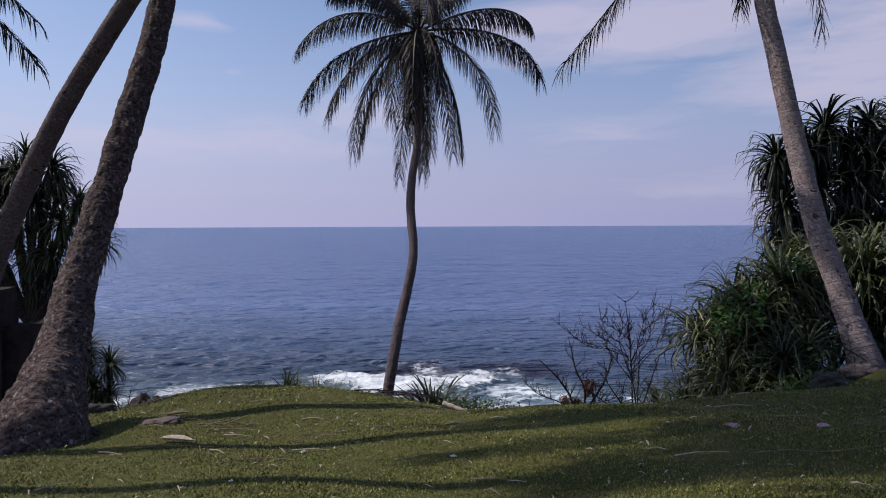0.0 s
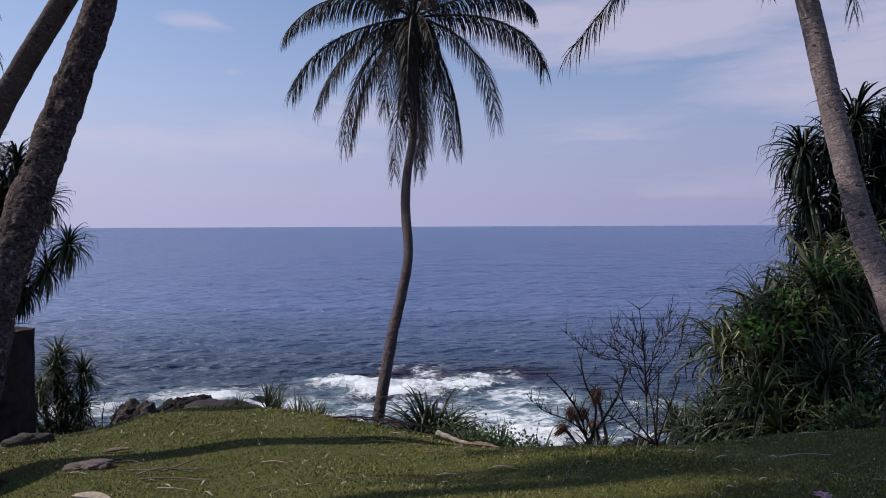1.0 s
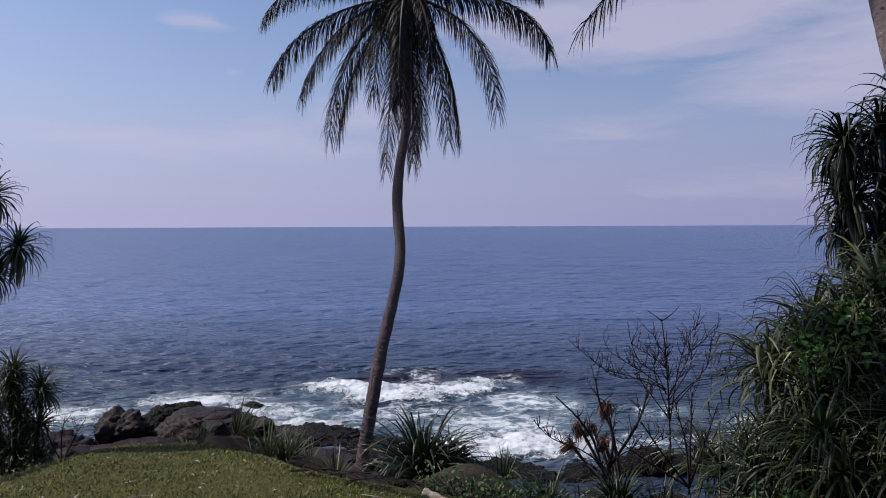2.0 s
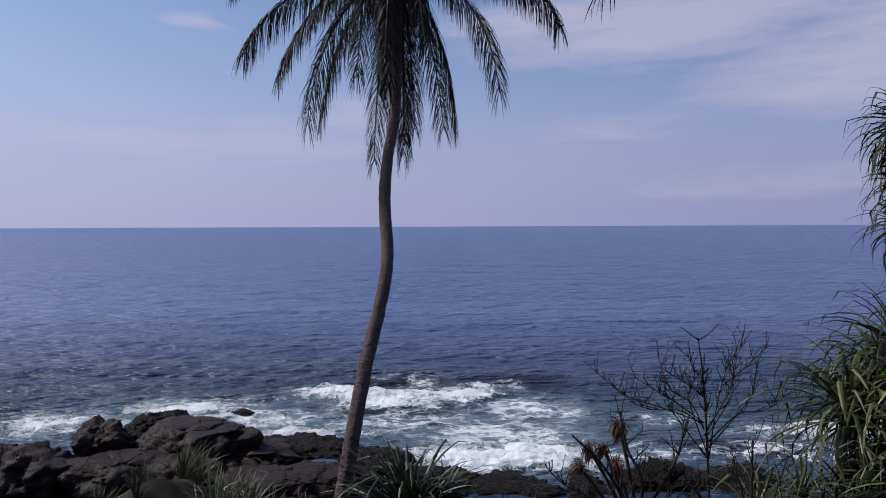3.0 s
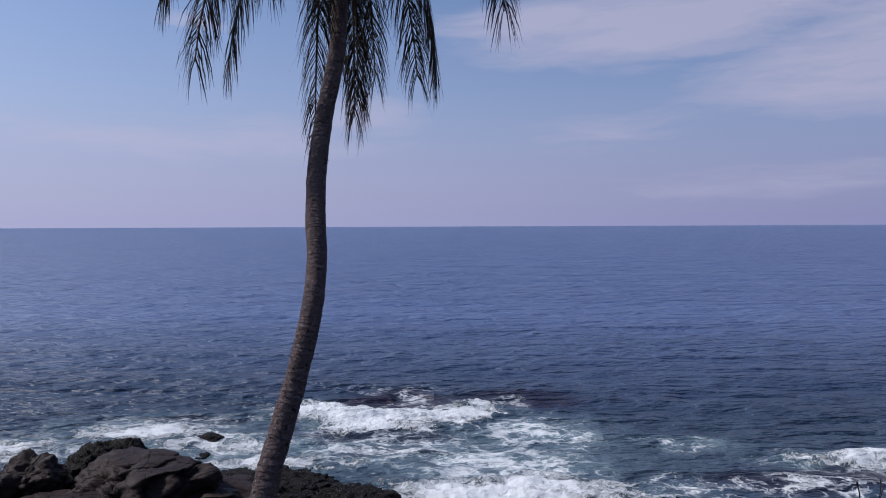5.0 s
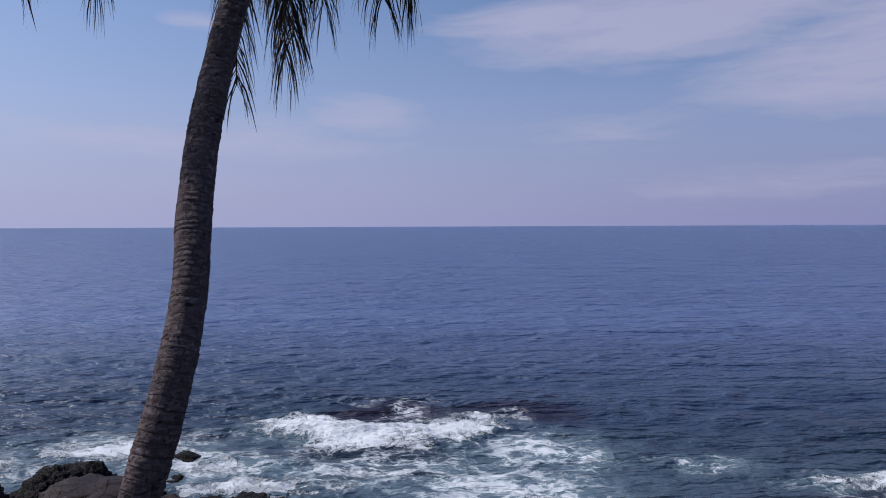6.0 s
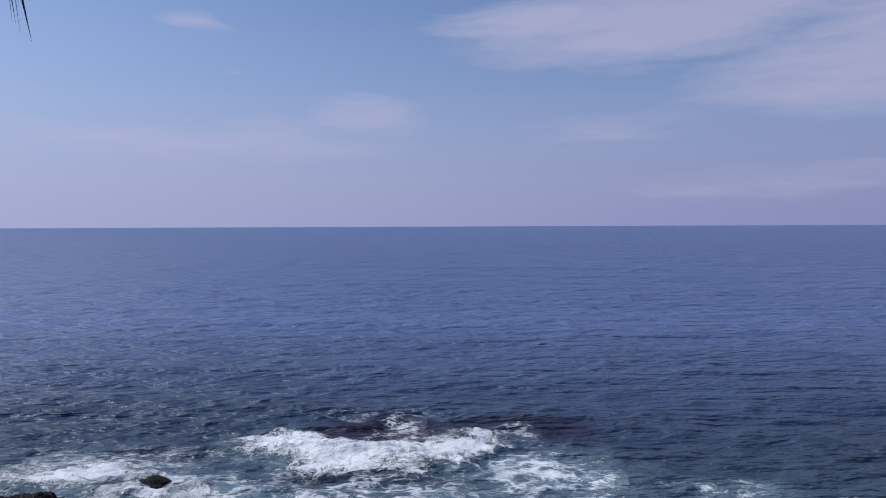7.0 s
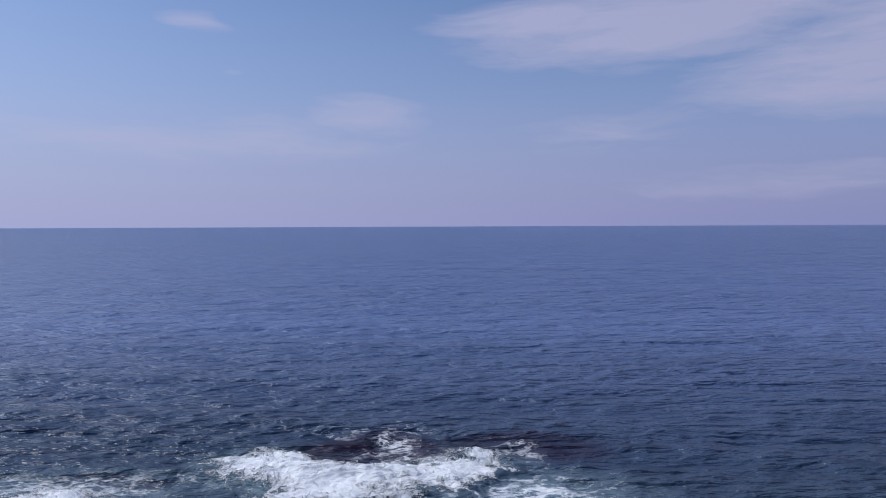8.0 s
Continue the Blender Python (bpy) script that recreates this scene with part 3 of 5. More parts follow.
def make_sea():
    u = np.linspace(-1, 1, 620)
    ys = np.concatenate([np.arange(34, 47, 0.6), np.arange(47, 78, 0.17), 78 * (4950 / 78) ** (np.linspace(0, 1, 400) ** 1.25)])
    Y = np.repeat(ys[:, None], len(u), 1)
    X = (110 + 1.5 * Y) * (0.22 * u + 0.78 * u ** 3)[None, :]
    ny, nx = X.shape
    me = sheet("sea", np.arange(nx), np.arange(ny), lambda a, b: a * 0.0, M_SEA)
    me.vertices.foreach_set("co", np.stack([X, Y, sea_height(X, Y)], -1).astype(np.float32).ravel())
    for name, fn in (("foam", foam_cover), ("lace", laced_foam), ("aerated", aerated_water), ("reef", reef_below)):
        at = me.attributes.new(name, "FLOAT", "POINT")
        at.data.foreach_set("value", fn(X, Y).astype(np.float32).ravel())
    me.update()
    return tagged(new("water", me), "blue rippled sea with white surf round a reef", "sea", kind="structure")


make_sea()


# ================= rocks =================
def boulder_mesh(name, radii, seed, material, detail=4, lumps=0.0, angular=0.5, flat=0.0, blocks=1.9, crag=0.0):
    bm = bmesh.new()
    bmesh.ops.create_icosphere(bm, subdivisions=detail, radius=1.0)
    off = Vector((seed * 13.7, seed * 7.1, seed * 3.3))
    for v in bm.verts:
        d = v.co.normalized()
        p = Vector((d.x * radii[0], d.y * radii[1], d.z * radii[2]))
        q = p / max(radii) * 1.6 + off
        r = 1 + 0.28 * noise.noise(q * 0.9) + 0.14 * noise.noise(q * 2.3)
        w = q * blocks + Vector((noise.noise(q * 2.0), noise.noise(q * 2.0 + off), 0)) * 0.35
        w.z *= 1.5
        cell, spots = noise.voronoi(w)[:2]
        edge = cell[1] - cell[0]
        r += angular * (0.19 * (noise.cell(spots[0] * 7.3) - 0.5) - 0.17 * max(0.0, 1 - edge / 0.075))
        w = w * 2.1 + off
        cell, spots = noise.voronoi(w)[:2]
        r += angular * (0.05 * (noise.cell(spots[0] * 5.1) - 0.5) - 0.045 * max(0.0, 1 - (cell[1] - cell[0]) / 0.12))
        r += 0.03 * noise.noise(q * 6.0) + 0.018 * noise.noise(q * 14.0) + 0.012 * noise.noise(q * 31.0)
        if lumps:
            c2 = noise.voronoi(p * 2.5 + off)[0][0]
            r += lumps * (0.42 - c2)
        p = p * r
        if flat and p.z > radii[2] * flat:
            p.z = radii[2] * flat + (p.z - radii[2] * flat) * 0.25
        if crag:
            p += d * crag * (noise.noise(p * 2.2 + off) + 0.9 * noise.noise(p * 5.0 + off) + 0.6 * noise.noise(p * 11.0 + off))
        v.co = p
    me = bpy.data.meshes.new(name)
    bm.to_mesh(me)
    bm.free()
    me.materials.append(material)
    me.polygons.foreach_set("use_smooth", [True] * len(me.polygons))
    return me


def boulder(name, at, radii, seed, material, label, turn=0.0, category="rock", **kw):
    ob = new(name, boulder_mesh(name, radii, seed, material, **kw))
    ob.matrix_basis = pose(*at, 0, 0, turn)
    return tagged(ob, label, category, "shore rocks" if category == "rock" else "")


DARK = "dark brown shore boulder with cracks, wet at the waterline"
boulder("boulder", (-19.8, 46.3, -11.0), (1.75, 1.4, 1.25), 3, M_ROCK, "lumpy weathered brown boulder standing on the shore rocks", lumps=0.30, detail=6, angular=0.05)
boulder("boulder", (-18.9, 51.6, -13.0), (2.5, 2.2, 2.45), 5, M_ROCK_ROUGH, "rounded black barnacled boulder at the water's edge", detail=6, angular=0.10, blocks=3.0, crag=0.16)
boulder("boulder", (-14.4, 46.4, -11.6), (4.4, 3.2, 2.3), 8, M_ROCK, "broad brown shore rock with long cracks", -12, detail=6, angular=0.55, flat=0.72, blocks=1.3)
boulder("boulder", (-17.6, 43.4, -12.0), (3.6, 2.6, 1.6), 12, M_ROCK, DARK, 20, detail=6, angular=0.5, flat=0.7, blocks=1.3)
boulder("boulder", (-22.2, 43.0, -11.9), (2.8, 2.6, 1.7), 14, M_ROCK, DARK, 40, detail=5, angular=0.6)
boulder("boulder", (-8.9, 48.0, -12.65), (4.7, 2.9, 1.95), 17, M_ROCK_ROUGH, "low black wet rock shelf beside the surf", 5, detail=6, angular=0.5, flat=0.5, crag=0.16)
boulder("boulder", (-10.9, 45.6, -12.15), (3.2, 2.4, 1.7), 18, M_ROCK, DARK, -20, detail=5, angular=0.8, flat=0.6)
boulder("boulder", (-4.6, 46.4, -12.75), (3.8, 2.4, 1.7), 19, M_ROCK_ROUGH, "low black wet rock shelf beside the surf", -14, detail=6, angular=0.5, flat=0.5, crag=0.16)
boulder("boulder", (-8.2, 41.4, -11.9), (4.4, 2.6, 1.5), 22, M_ROCK, "flat brown rock slab with a tide pool beside it", 8, detail=6, angular=0.7, flat=0.55)
boulder("boulder", (-13.6, 41.5, -11.8), (2.8, 2.2, 1.5), 23, M_ROCK, DARK, 65, detail=5, angular=0.7)
boulder("boulder", (-1.0, 45.0, -13.2), (3.4, 2.2, 1.2), 25, M_ROCK_ROUGH, "low black wet rock shelf beside the surf", 15, detail=5, angular=0.5, flat=0.5, crag=0.16)
boulder("boulder", (4.2, 44.6, -13.3), (3.2, 2.0, 1.0), 27, M_ROCK_ROUGH, DARK, -8, detail=5, angular=0.5, flat=0.5, crag=0.16)
boulder("boulder", (12.8, 45.2, -13.45), (2.6, 1.9, 1.5), 29, M_ROCK_ROUGH, "dark craggy rock with surf behind it", 10, detail=6, angular=0.5, crag=0.18)
boulder("boulder", (8.6, 44.4, -13.75), (2.2, 1.8, 1.2), 31, M_ROCK_ROUGH, DARK, 50, detail=5, angular=0.6, crag=0.16)
boulder("boulder", (17.5, 45.6, -13.4), (3.0, 2.2, 1.2), 33, M_ROCK_ROUGH, DARK, 20, detail=4, angular=0.5, crag=0.16)
boulder("boulder", (-15.4, 59.0, -13.1), (1.25, 0.85, 0.6), 35, M_ROCK_ROUGH, "small black rock awash in white surf", 5, detail=4, angular=0.5, crag=0.08)
boulder("boulder", (-14.5, 56.0, -13.3), (0.9, 0.7, 0.55), 36, M_ROCK_ROUGH, "small black rock awash in white surf", 40, detail=4, angular=0.5, crag=0.08)
boulder("boulder", (-27.5, 45.5, -12.6), (4.0, 3.0, 1.9), 37, M_ROCK, DARK, 15, detail=4, angular=0.7)
boulder("reef_rock", (-3.2, 69.4, -14.42), (6.4, 3.0, 1.05), 41, M_REEF, "dark purple-brown reef awash, with foam running off", 4, detail=5, angular=0.3, flat=0.6)
boulder("reef_rock", (5.6, 70.4, -14.15), (3.0, 1.6, 0.75), 43, M_REEF, "dark purple-brown reef awash, with foam running off", -6, detail=4, angular=0.3, flat=0.6)

# ================= coconut palms =================
def frond_mesh(name, tip, ctrl, material, leaflet=0.62, count=64, hang=0.7, stalk=0.035, width=0.034, bare=0.12, seed=0, turn=None):
    """A feather frond: a stalk bending from the crown through ctrl to tip, with hanging leaflets on both sides."""
    r = random.Random(seed)
    b = Build()
    tip, ctrl = Vector(tip), Vector(ctrl)
    n = 16
    path = [ctrl * (2 * s * (1 - s)) + tip * (s * s) for s in (i / (n - 1) for i in range(n))]
    b.tube(path, [stalk * (1 - 0.85 * i / (n - 1)) + 0.004 for i in range(n)], 5)
    down = Vector((0, 0, -1))
    twist = r.uniform(-0.4, 0.4)
    turn = r.uniform(-0.9, 0.9) if turn is None else turn
    for k in range(count):
        s = bare + (1 - bare) * (k + r.uniform(0.2, 0.8)) / count
        p = ctrl * (2 * s * (1 - s)) + tip * (s * s)
        d = (ctrl * (2 - 4 * s) + tip * (2 * s)).normalized()
        side = d.cross(down)
        side = side.normalized() if side.length > 0.05 else Vector((1, 0, 0))
        side = Matrix.Rotation(twist + turn * s, 3, d) @ side
        over = side.cross(d)
        fall = max(0.0, -d.z)
        size = leaflet * (0.55 + 0.55 * math.sin(math.pi * min(1, 0.12 + s * 0.78)))
        for e in (-1, 1):
            if r.random() < 0.05:
                continue
            q = size * r.uniform(0.8, 1.1)
            h = hang * r.uniform(0.8, 1.25) * (1 - 0.35 * fall)
            open_ = radians(r.uniform(40, 62) - 22 * s)
            d1 = (side * e * math.sin(open_) + d * math.cos(open_) + over * r.uniform(-0.2, 0.25) + down * h * 0.35).normalized()
            d2 = (d1 + down * h * 0.75 + Vector((r.gauss(0, 0.05), r.gauss(0, 0.05), 0))).normalized()
            d3 = (d2 + down * h * 0.95 + Vector((r.gauss(0, 0.10), r.gauss(0, 0.10), 0))).normalized()
            p1 = p + d1 * q * 0.30
            p2 = p1 + d2 * q * 0.36
            p3 = p2 + d3 * q * 0.36
            across = (d * 0.8 + over * r.uniform(-0.5, 0.5) + side * r.uniform(-0.5, 0.5)).normalized()
            w = width * r.uniform(0.8, 1.2)
            b.ribbon([p, p1, p2, p3], [w * 0.7, w, w * 0.8, w * 0.08], across)
    return b.mesh(name, material, False)


def trunk_mesh(name, points, radii, material, sides=18, step=0.035, scar=0.03, rough=0.05, seed=0.0):
    length = sum((Vector(a) - Vector(b)).length for a, b in zip(points, points[1:]))
    n = max(40, int(length / step))
    path = smooth_path(points, n)
    us = np.linspace(0, len(points) - 1, n)
    rr = np.interp(us, range(len(points)), radii)
    base = Vector(points[0])
    ringed = []
    for i, r in enumerate(rr):
        v = i * step / 0.078 + 1.3 * noise.noise(Vector((i * step * 3.0, seed, 0.0)))
        deep = 0.6 + 0.8 * noise.cell(Vector((math.floor(v), seed * 3.1, 0.5)))
        ringed.append(r * (1 + scar * deep * (0.5 - v % 1.0)))

    def lump(a, run):
        q = Vector((math.cos(a) * 1.2, math.sin(a) * 1.2, run * 2.2 + seed))
        return 1 + rough * noise.noise(q) + rough * 0.7 * noise.noise(q * 3.1) + rough * 0.45 * noise.noise(q * 8.0)
    b = Build()
    b.tube([p - base for p in path], ringed, sides, True, lump)
    return b.mesh(name, material), path[-1] - base


def coconut_mesh():
    bm = bmesh.new()
    bmesh.ops.create_icosphere(bm, subdivisions=2, radius=0.12)
    for v in bm.verts:
        v.co.z *= 1.25
        v.co *= 1 - 0.08 * math.cos(3 * math.atan2(v.co.y, v.co.x)) * (1 - abs(v.co.z) / 0.16)
    me = bpy.data.meshes.new("coconut")
    bm.to_mesh(me)
    bm.free()
    me.materials.append(M_NUT)
    return me


NUT = coconut_mesh()
SHARED_FRONDS = []
for k in range(6):
    L = 4.2 + 0.25 * (k % 3)
    up = (1.7, 1.2, 0.7, 0.2, 2.2, -0.2)[k]
    end = (-0.2, -1.3, -2.4, -3.2, 1.2, -3.6)[k]
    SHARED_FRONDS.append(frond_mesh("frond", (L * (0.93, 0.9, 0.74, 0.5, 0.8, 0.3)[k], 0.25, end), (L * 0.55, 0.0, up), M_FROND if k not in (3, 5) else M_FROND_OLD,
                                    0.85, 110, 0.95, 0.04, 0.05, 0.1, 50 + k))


def crown(palm, top, fronds=20, nuts=7, size=1.0, seed=1, heart=0.22, kinds=(0, 1, 2, 3, 4, 5)):
    """Loose crown of shared fronds, with coconuts under it."""
    r = random.Random(seed)
    for k in range(fronds):
        v = SHARED_FRONDS[kinds[(k * 5 + seed) % len(kinds)]]
        part("frond", v, palm, m=Matrix.Translation(top) @ pose(0, 0, 0, r.uniform(-8, 8), r.uniform(-10, 10), k * 137.5 + r.uniform(-12, 12)) @ Matrix.Scale(size * r.uniform(0.88, 1.08), 4))
    hang_nuts(palm, top, nuts, r, heart)


def hang_nuts(palm, top, nuts, r, heart):
    for k in range(nuts):
        a = k * 2.4 + r.uniform(-0.3, 0.3)
        part("coconut", NUT, palm, "green-brown coconut", Matrix.Translation(Vector(top) + Vector((math.cos(a) * heart, math.sin(a) * heart, -0.22 - 0.14 * (k % 3)))) @ pose(0, 0, 0, r.uniform(-25, 25), r.uniform(-25, 25), 40 * k))


def palm(label, points, radii, material, seed, **kw):
    ob = thing("coconut_palm", points[0], label, "palm tree", "coconut palms")
    me, top = trunk_mesh("trunk", points, radii, material, seed=seed, **kw)
    part("trunk", me, ob)
    return ob, top


# the slender palm on the bank below the lawn
CP0 = Vector((-2.05, 18.6, -6.0))
cp, _ = palm("slender curved coconut palm on the bank below the lawn", [tuple(CP0), (-1.90, 18.77, -5.0), (-1.669, 19.07, -3.5), (-1.467, 19.38, -2.2), (-1.267, 19.86, -1.0), (-1.049, 20.36, 0.0), (-0.906, 20.66, 0.8),
                  (-0.90, 20.99, 1.4), (-0.966, 21.31, 2.0), (-1.002, 21.69, 2.7), (-0.954, 22.08, 3.5), (-0.801, 22.39, 4.6), (-0.766, 22.55, 6.0), (-0.75, 22.6, 8.0)],
                  [0.26, 0.17, 0.153, 0.152, 0.148, 0.140, 0.135, 0.131, 0.136, 0.137, 0.128, 0.121, 0.118, 0.15], M_BARK, 1.0, sides=32, step=0.013, scar=0.055, rough=0.07)
HEART = Vector((-0.75, 22.6, 8.1)) - CP0


def own_frond(palm_ob, heart, origin, tip, rise, out, material, leaflet, seed, knee=None, **kw):
    """A frond whose tip hangs at a place in the world; rise and out shape its arch."""
    t = Vector(tip) - origin - heart
    c = Vector((t.x * out, t.y * out, rise)) if knee is None else Vector(knee) - origin - heart
    part("frond", frond_mesh("frond", t, c, material, leaflet, seed=seed, **kw), palm_ob, m=Matrix.Translation(heart))


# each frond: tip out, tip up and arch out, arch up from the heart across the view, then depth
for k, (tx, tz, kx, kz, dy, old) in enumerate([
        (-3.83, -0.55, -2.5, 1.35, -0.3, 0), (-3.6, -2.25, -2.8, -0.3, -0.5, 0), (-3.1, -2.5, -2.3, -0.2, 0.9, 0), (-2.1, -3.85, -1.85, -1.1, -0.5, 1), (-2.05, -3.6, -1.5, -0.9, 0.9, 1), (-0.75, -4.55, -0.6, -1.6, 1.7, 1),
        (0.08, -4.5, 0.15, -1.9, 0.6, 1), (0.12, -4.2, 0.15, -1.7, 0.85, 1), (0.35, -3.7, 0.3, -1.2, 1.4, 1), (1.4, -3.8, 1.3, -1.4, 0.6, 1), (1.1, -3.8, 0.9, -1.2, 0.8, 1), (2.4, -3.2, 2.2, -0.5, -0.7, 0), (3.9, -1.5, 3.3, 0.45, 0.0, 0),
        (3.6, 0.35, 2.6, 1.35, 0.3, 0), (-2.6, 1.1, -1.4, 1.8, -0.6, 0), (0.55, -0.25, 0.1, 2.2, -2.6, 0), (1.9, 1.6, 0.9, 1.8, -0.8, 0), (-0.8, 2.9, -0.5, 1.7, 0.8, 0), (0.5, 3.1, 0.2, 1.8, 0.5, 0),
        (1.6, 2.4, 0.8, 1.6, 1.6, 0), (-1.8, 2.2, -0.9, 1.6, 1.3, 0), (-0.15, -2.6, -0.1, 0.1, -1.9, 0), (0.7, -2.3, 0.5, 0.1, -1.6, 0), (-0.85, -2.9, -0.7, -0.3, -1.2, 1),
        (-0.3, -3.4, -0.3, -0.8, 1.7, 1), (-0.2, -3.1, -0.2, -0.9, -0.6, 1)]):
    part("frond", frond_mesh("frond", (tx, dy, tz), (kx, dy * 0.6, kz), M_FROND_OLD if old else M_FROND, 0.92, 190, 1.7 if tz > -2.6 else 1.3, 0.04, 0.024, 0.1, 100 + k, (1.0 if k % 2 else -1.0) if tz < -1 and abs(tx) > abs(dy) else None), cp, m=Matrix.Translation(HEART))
hang_nuts(cp, HEART + Vector((0, 0, 0.05)), 11, random.Random(3), 0.42)

# the thick old palm at the edge of the lawn, leaning
LP0 = (-4.02, 6.85, -0.75)
lp, lp_top = palm("thick old leaning coconut palm, scarred bark, flared root base", [LP0, (-4.12, 7.08, -0.15), (-4.26, 7.5, 0.17), (-4.41, 8.0, 0.48), (-4.53, 8.6, 1.2), (-4.49, 9.0, 1.9), (-4.36, 9.8, 3.48), (-4.21, 10.6, 5.3), (-4.2, 11.0, 7.4), (-4.1, 11.2, 10.2)],
                  [0.58, 0.43, 0.335, 0.28, 0.225, 0.203, 0.19, 0.182, 0.17, 0.16], M_BARK_OLD, 4.0, sides=56, step=0.018, scar=0.012, rough=0.13)
crown(lp, lp_top, 9, 6, 0.95, 2, kinds=(0, 1, 4))

tp, tp_top = palm("thin coconut palm leaning steeply over the lawn", [(-8.99, 12.76, -1.12), (-8.76, 12.76, -0.19), (-7.97, 12.76, 1.91), (-6.96, 12.76, 3.96), (-5.67, 12.76, 5.99), (-4.52, 12.64, 7.58), (-4.18, 12.41, 8.51), (-4.18, 12.30, 9.32)],
                  [0.28, 0.22, 0.197, 0.182, 0.168, 0.16, 0.15, 0.15], M_BARK, 7.0, scar=0.03)
crown(tp, tp_top, 8, 5, 0.95, 5, kinds=(0, 1, 4))

RP0 = (7.08, 11.45, -0.75)
rp, _ = palm("pale grey coconut palm leaning over the lawn from a bank", [RP0, (7.0, 11.5, -0.35), (6.88, 11.7, 0.23), (6.76, 11.9, 0.88), (6.55, 12.2, 1.85), (6.36, 12.6, 3.38), (6.15, 12.9, 4.96), (5.99, 13.1, 6.05), (5.9, 13.6, 7.8), (5.9, 14.0, 9.3)],
                  [0.33, 0.25, 0.215, 0.20, 0.19, 0.18, 0.17, 0.165, 0.15, 0.16], M_BARK_PALE, 9.0, sides=22, scar=0.03)
RH = Vector((5.9, 14.0, 9.4)) - Vector(RP0)
own_frond(rp, RH, Vector(RP0), (2.95, 17.2, 5.75), 1.6, 0.62, M_FROND, 0.95, 201, (5.3, 17.2, 8.7), count=90, width=0.04, hang=1.0)
own_frond(rp, RH, Vector(RP0), (9.2, 17.0, 6.5), 1.2, 0.75, M_FROND_OLD, 0.85, 202, count=90, width=0.04, hang=1.0)
crown(rp, RH, 18, 5, 0.85, 8, kinds=(0, 1, 4, 2))

# a palm beside the view, of which two fronds reach in
sp, _ = palm("coconut palm with drooping fronds beside the lawn", [(-15.2, 14.2, -1.2), (-14.9, 14.5, 2.0), (-14.2, 14.9, 5.0), (-13.2, 15.0, 7.2)], [0.25, 0.18, 0.16, 0.15], M_BARK, 12.0)
SH = Vector((-13.1, 15.0, 7.3)) - Vector((-15.2, 14.2, -1.2))
own_frond(sp, SH, Vector((-15.2, 14.2, -1.2)), (-8.65, 15.0, 6.25), 1.2, 0.55, M_FROND, 0.75, 211, count=90, width=0.04, hang=1.0)
own_frond(sp, SH, Vector((-15.2, 14.2, -1.2)), (-8.75, 15.2, 5.35), 0.6, 0.6, M_FROND, 0.75, 212, count=90, width=0.04, hang=1.0)
crown(sp, SH, 12, 4, 0.85, 11)


# unseen palms just beside the lawn, placed for their shade, which alone shows
np_, np_top = palm("unseen coconut palm shading the lawn", [(-9.4, 7.0, -0.5), (-9.2, 7.1, 2.5), (-7.4, 7.8, 7.0), (-4.7, 8.1, 10.3)], [0.20, 0.13, 0.11, 0.11], M_BARK, 15.0)
crown(np_, np_top, 54, 5, 0.95, 4, kinds=(0, 1, 2, 4))
# added beside the first to thicken the shade on the right
np2, np2_top = palm("unseen coconut palm shading the lawn", [(-9.2, 6.0, -0.4), (-8.8, 6.0, 2.0), (-6.8, 6.1, 5.5), (-3.6, 5.9, 9.2)], [0.18, 0.11, 0.09, 0.09], M_BARK, 16.0)
crown(np2, np2_top, 36, 5, 0.95, 6, kinds=(0, 1, 2, 4))


# ================= screw pines =================
def rosette_mesh(name, leaves, length, width, material, seed, low=-25, high=82, bend=1.0, kink=0.5, spread=1.0):
    """A tuft of long folded strap leaves that arch and hang over."""
    r = random.Random(seed)
    b = Build()
    for k in range(leaves):
        u = (k + 0.5) / leaves
        el = radians(high + (low - high) * u ** 0.8 + r.uniform(-8, 8))
        az = k * 2.39996 + r.uniform(-0.25, 0.25)
        L = length * r.uniform(0.75, 1.12)
        out = Vector((math.cos(az), math.sin(az), 0))
        side = Vector((-math.sin(az), math.cos(az), 0))
        side = (side + Vector((0, 0, r.uniform(-0.35, 0.35)))).normalized()
        p, path = out * 0.03 + Vector((0, 0, 0.12 * (1 - u))), []
        sway = r.uniform(-0.25, 0.25)
        kinked = r.random() < kink
        at = r.randint(3, 5)
        n = 8
        for i in range(n):
            path.append(p)
            d = out * math.cos(el) * spread + Vector((0, 0, math.sin(el))) + side * sway * i / n
            p = p + d.normalized() * (L / (n - 1))
            el -= bend * r.uniform(0.10, 0.24) * (0.5 + i / n)
            if kinked and i == at:
                el -= r.uniform(0.5, 1.1)
            el = max(el, radians(-88))
        w = width * r.uniform(0.8, 1.15)
        b.strap(path, [w * x for x in (0.75, 1, 1, 0.95, 0.85, 0.68, 0.42, 0.06)], side, 0.22)
    return b.mesh(name, material, False)


R_BUSH = [rosette_mesh("leaf_tuft", 54, 1.55, 0.066, M_PAND, 300 + k, -15, 84, 1.7, 0.8) for k in range(5)]
# same tufts in the darker strap_leaf: shade at the thicket's foot put into colour
R_LOW_SHADED = [rosette_mesh("leaf_tuft", 56, 1.55, 0.056, M_STRAP, 310 + k, -15, 84, 1.7, 0.8) for k in range(4)]
# R_HEAD's darker leaf and R_LEAFY's lighter one stand for shaded and sunlit foliage
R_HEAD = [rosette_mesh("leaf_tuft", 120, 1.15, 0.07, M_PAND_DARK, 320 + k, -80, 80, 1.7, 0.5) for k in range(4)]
R_LEAFY = [rosette_mesh("leaf_tuft", 105, 1.05, 0.06, M_PAND, 330 + k, -75, 84, 1.5, 0.5) for k in range(3)]
